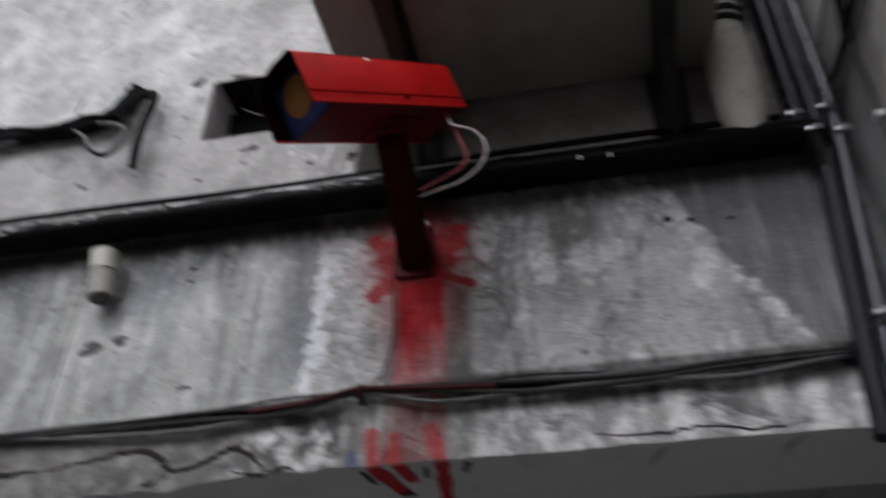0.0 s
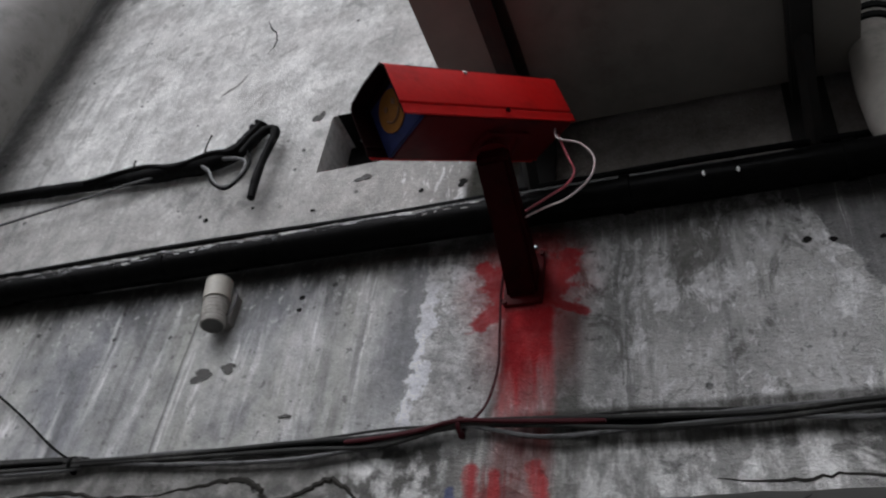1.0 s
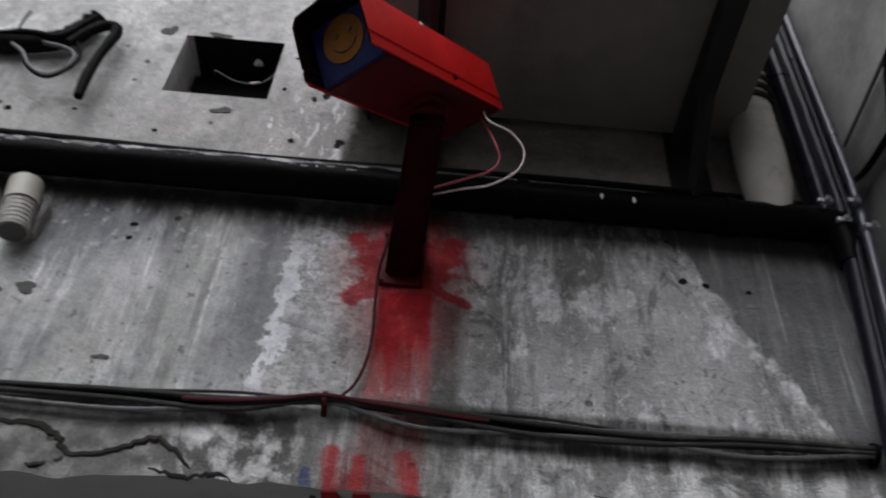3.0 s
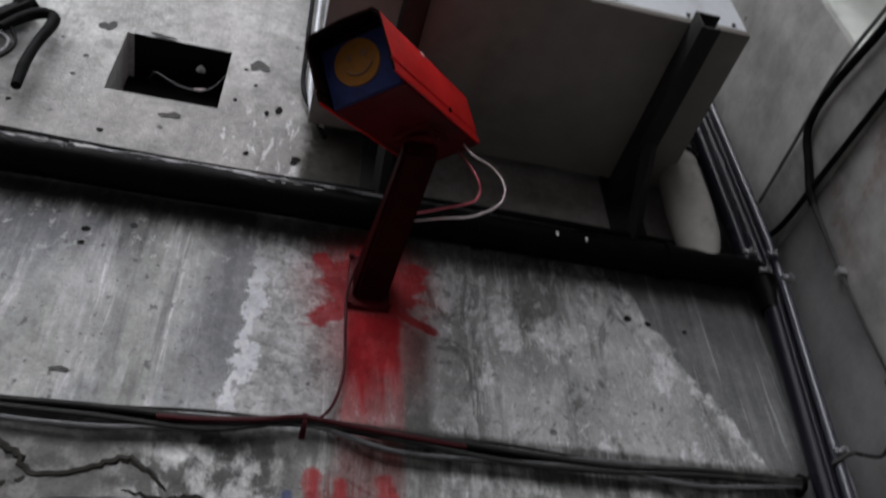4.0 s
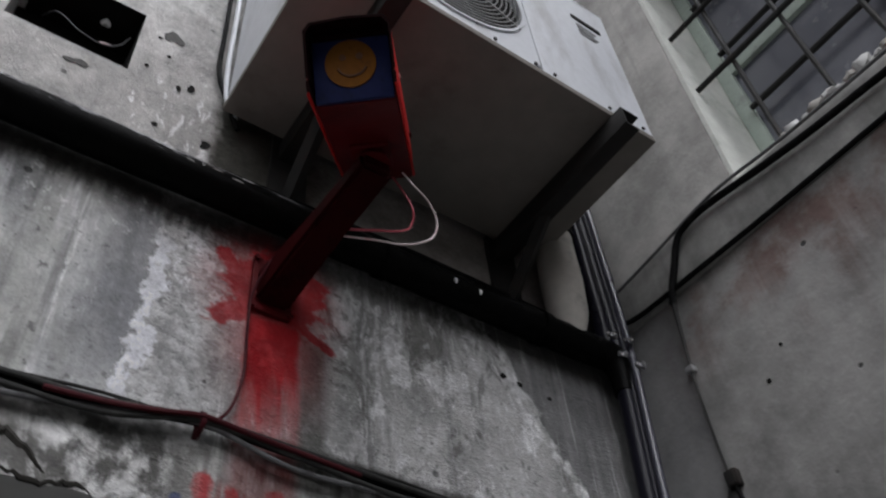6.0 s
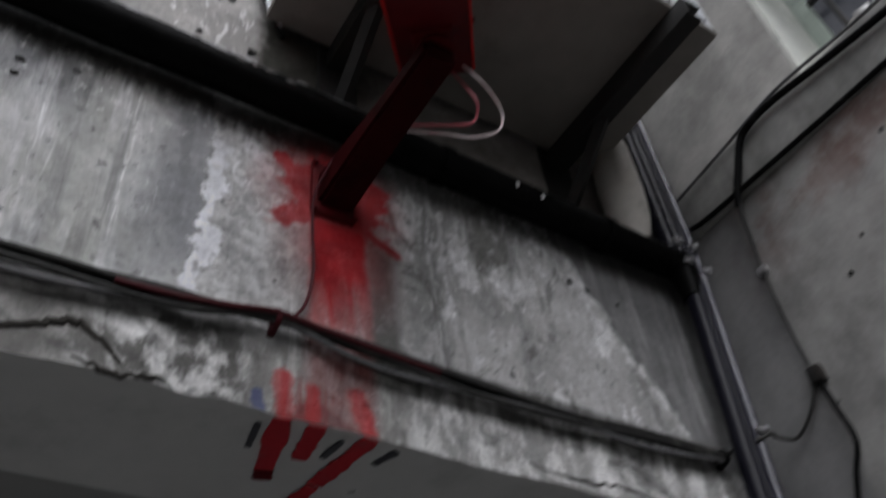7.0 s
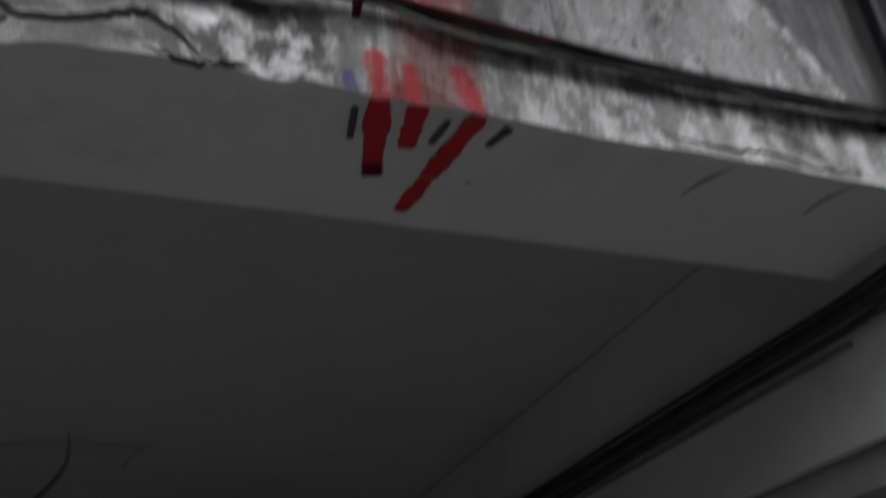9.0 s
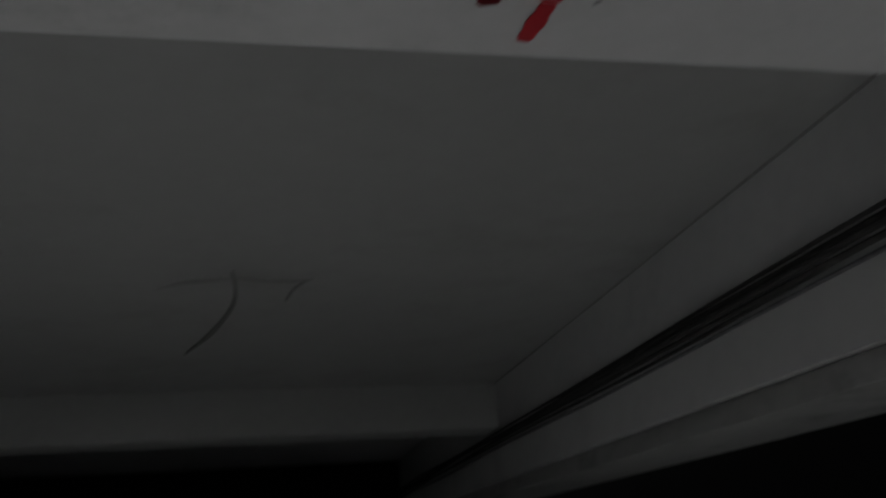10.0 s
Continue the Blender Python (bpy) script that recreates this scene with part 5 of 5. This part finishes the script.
tagged(part("wall_clip", box(0.972, 0.992, -0.212, -0.192, 2.945, 2.962, 0.003), M_BRIGHT), "bright metal clip holding the wall cable", "cable clip")
for i, (y, z) in enumerate(((-0.366, 2.81), (-0.425, 2.868))):
    tagged(part("wall_plug", disc((0.9915, y, z), (-1, 0, 0), 0.006 - 0.0015 * i, 0.004, 10), M_HOLE), "dark plugged hole in the side wall", "hole", "plugged holes")


def build_window():
    t = thing("window_1", "pale green framed window with dusty glass behind steel bars", "window", kind="structure")
    xr = RX + 0.001
    fx = RX + 0.235
    part("reveal", box(xr, RX + 0.30, WY1 - 0.014, WY1 - 0.002, WZ0 + 0.012, WZ1), M_REVEAL, t, "white painted reveal")
    part("window_sill", box(RX - 0.004, RX + 0.30, WY0, WY1 - 0.002, WZ0 - 0.003, WZ0 + 0.010, 0.002), M_REVEAL, t, "white painted sill")
    for y in (WY1 - 0.060, (WY0 + WY1) / 2 - 0.022, WY0 + 0.014):
        part("window_frame", box(fx, fx + 0.05, y, y + 0.045, WZ0 + 0.011, WZ1 - 0.002, 0.004), M_FRAME, t)
    for z in (WZ0 + 0.012, 3.98, WZ1 - 0.05):
        part("window_frame", box(fx + 0.002, fx + 0.048, WY0 + 0.016, WY1 - 0.016, z, z + 0.042, 0.004), M_FRAME, t)
    for ya, yb in ((WY0 + 0.058, (WY0 + WY1) / 2 - 0.022), ((WY0 + WY1) / 2 + 0.023, WY1 - 0.060)):
        for za, zb in ((WZ0 + 0.054, 3.98), (4.022, WZ1 - 0.05)):
            part("pane", box(fx + 0.020, fx + 0.026, ya, yb, za, zb), M_GLASS, t, smooth=False)
    return t


build_window()
structure("window_backing", box(RX + 0.302, RX + 0.33, WY0 - 0.1, WY1 + 0.1, 3.2, 4.9), M_DARK, "near-black plate standing for the unlit room behind the window", "room")


def build_bars():
    t = thing("window_bars", "dark steel security bars in front of the window", "window bars")
    bx = 1.045
    for i in range(5):
        y = -0.640 - i * 0.165
        part("bar", tube([(bx, y, WZ0 + 0.011), (bx, y, WZ1)], 0.007, 8, straight=True), M_STEEL, t)
    for i in range(4):
        z = 3.782 + i * 0.29
        part("bar", tube([(bx - 0.010, WY1 - 0.015, z), (bx - 0.010, WY0, z - 0.01)], 0.009, 8, straight=True), M_STEEL, t)
    for i in range(3):
        z = 3.775 + i * 0.30
        part("inner_bar", tube([(RX + 0.222, WY1 - 0.062, z), (RX + 0.222, WY0 + 0.03, z)], 0.010, 8, straight=True), M_STEEL, t)
    return t


build_bars()
# scraps lying along the window sill
heap = random.Random(31)
for i in range(11):
    y, big = -0.655 - 0.034 * i + heap.uniform(-0.008, 0.008), heap.uniform(0.45, 0.95)
    b = bmesh.new()
    bmesh.ops.create_icosphere(b, subdivisions=2, radius=1)
    for v in b.verts:
        v.co = Vector((v.co.x * 0.018, v.co.y * 0.026, v.co.z * 0.020)) * big * (1 + 0.55 * noise.noise(v.co * 1.7 + Vector((i * 3, 0, 0)))) + Vector((0.984, y, 3.330 + 0.015 * big))
    tagged(part("rubble_scrap", b, M_SACK if i % 3 else M_PVC_OLD), "pale crumpled scrap lying on the window ledge", "scrap", "scraps on the sill")

# ---- cables in the passage ----
for i, (x, z, r) in enumerate(((0.938, 2.330, 0.009), (0.930, 2.314, 0.010), (0.942, 2.298, 0.008), (0.936, 2.346, 0.006), (0.944, 2.284, 0.006))):
    pts = [(x + 0.008 * math.sin(y * 2.1 + i), y, z + 0.006 * math.sin(y * 1.3 + i * 1.9)) for y in np.linspace(0.30, 7.8, 22)]
    pts = [(0.955 - 0.01 * i, -0.07, 2.40 - 0.02 * i), (0.94, 0.12, z + 0.01)] + pts
    line_thing("passage_cable", "black cable strung along the side beam of the passage", "cable", pts, r, M_CABLE_OLD, 8, 4, "passage cables")
line_thing("passage_cable", "thin grey cable below the black ones on the side beam", "cable", [(0.95, y, 2.262 + 0.005 * math.sin(y * 2)) for y in np.linspace(0.3, 7.8, 16)], 0.006, M_CABLE_PALE, 8, 4, "passage cables")

# ---- cracks and a painted shadow line in the passage ----
# thin dark bar laid in the corner as its shadow line
line_thing("ceiling_corner_shade", "dark bar for the shadow line between the passage ceiling and the side beam", "joint", [(0.956, y, 2.630 + 0.001 * math.sin(y * 5)) for y in np.linspace(0.43, 4.0, 16)], 0.006, M_SMUDGE, 6, 3)
line_thing("ceiling_crack", "faint dark crack branching over the dim passage ceiling", "crack", [(-0.70, 2.14, 2.630), (-0.60, 2.06, 2.630), (-0.50, 2.04, 2.630), (-0.42, 2.02, 2.630), (-0.30, 2.06, 2.630), (-0.18, 2.05, 2.630)], [0.004, 0.012, 0.005, 0.010, 0.004], M_SMUDGE, 6, 4)
line_thing("ceiling_crack", "short faint dark mark on the dim passage ceiling", "crack", [(-0.20, 2.05, 2.630), (-0.24, 2.16, 2.630), (-0.26, 2.28, 2.630)], 0.008, M_SMUDGE, 6, 4)
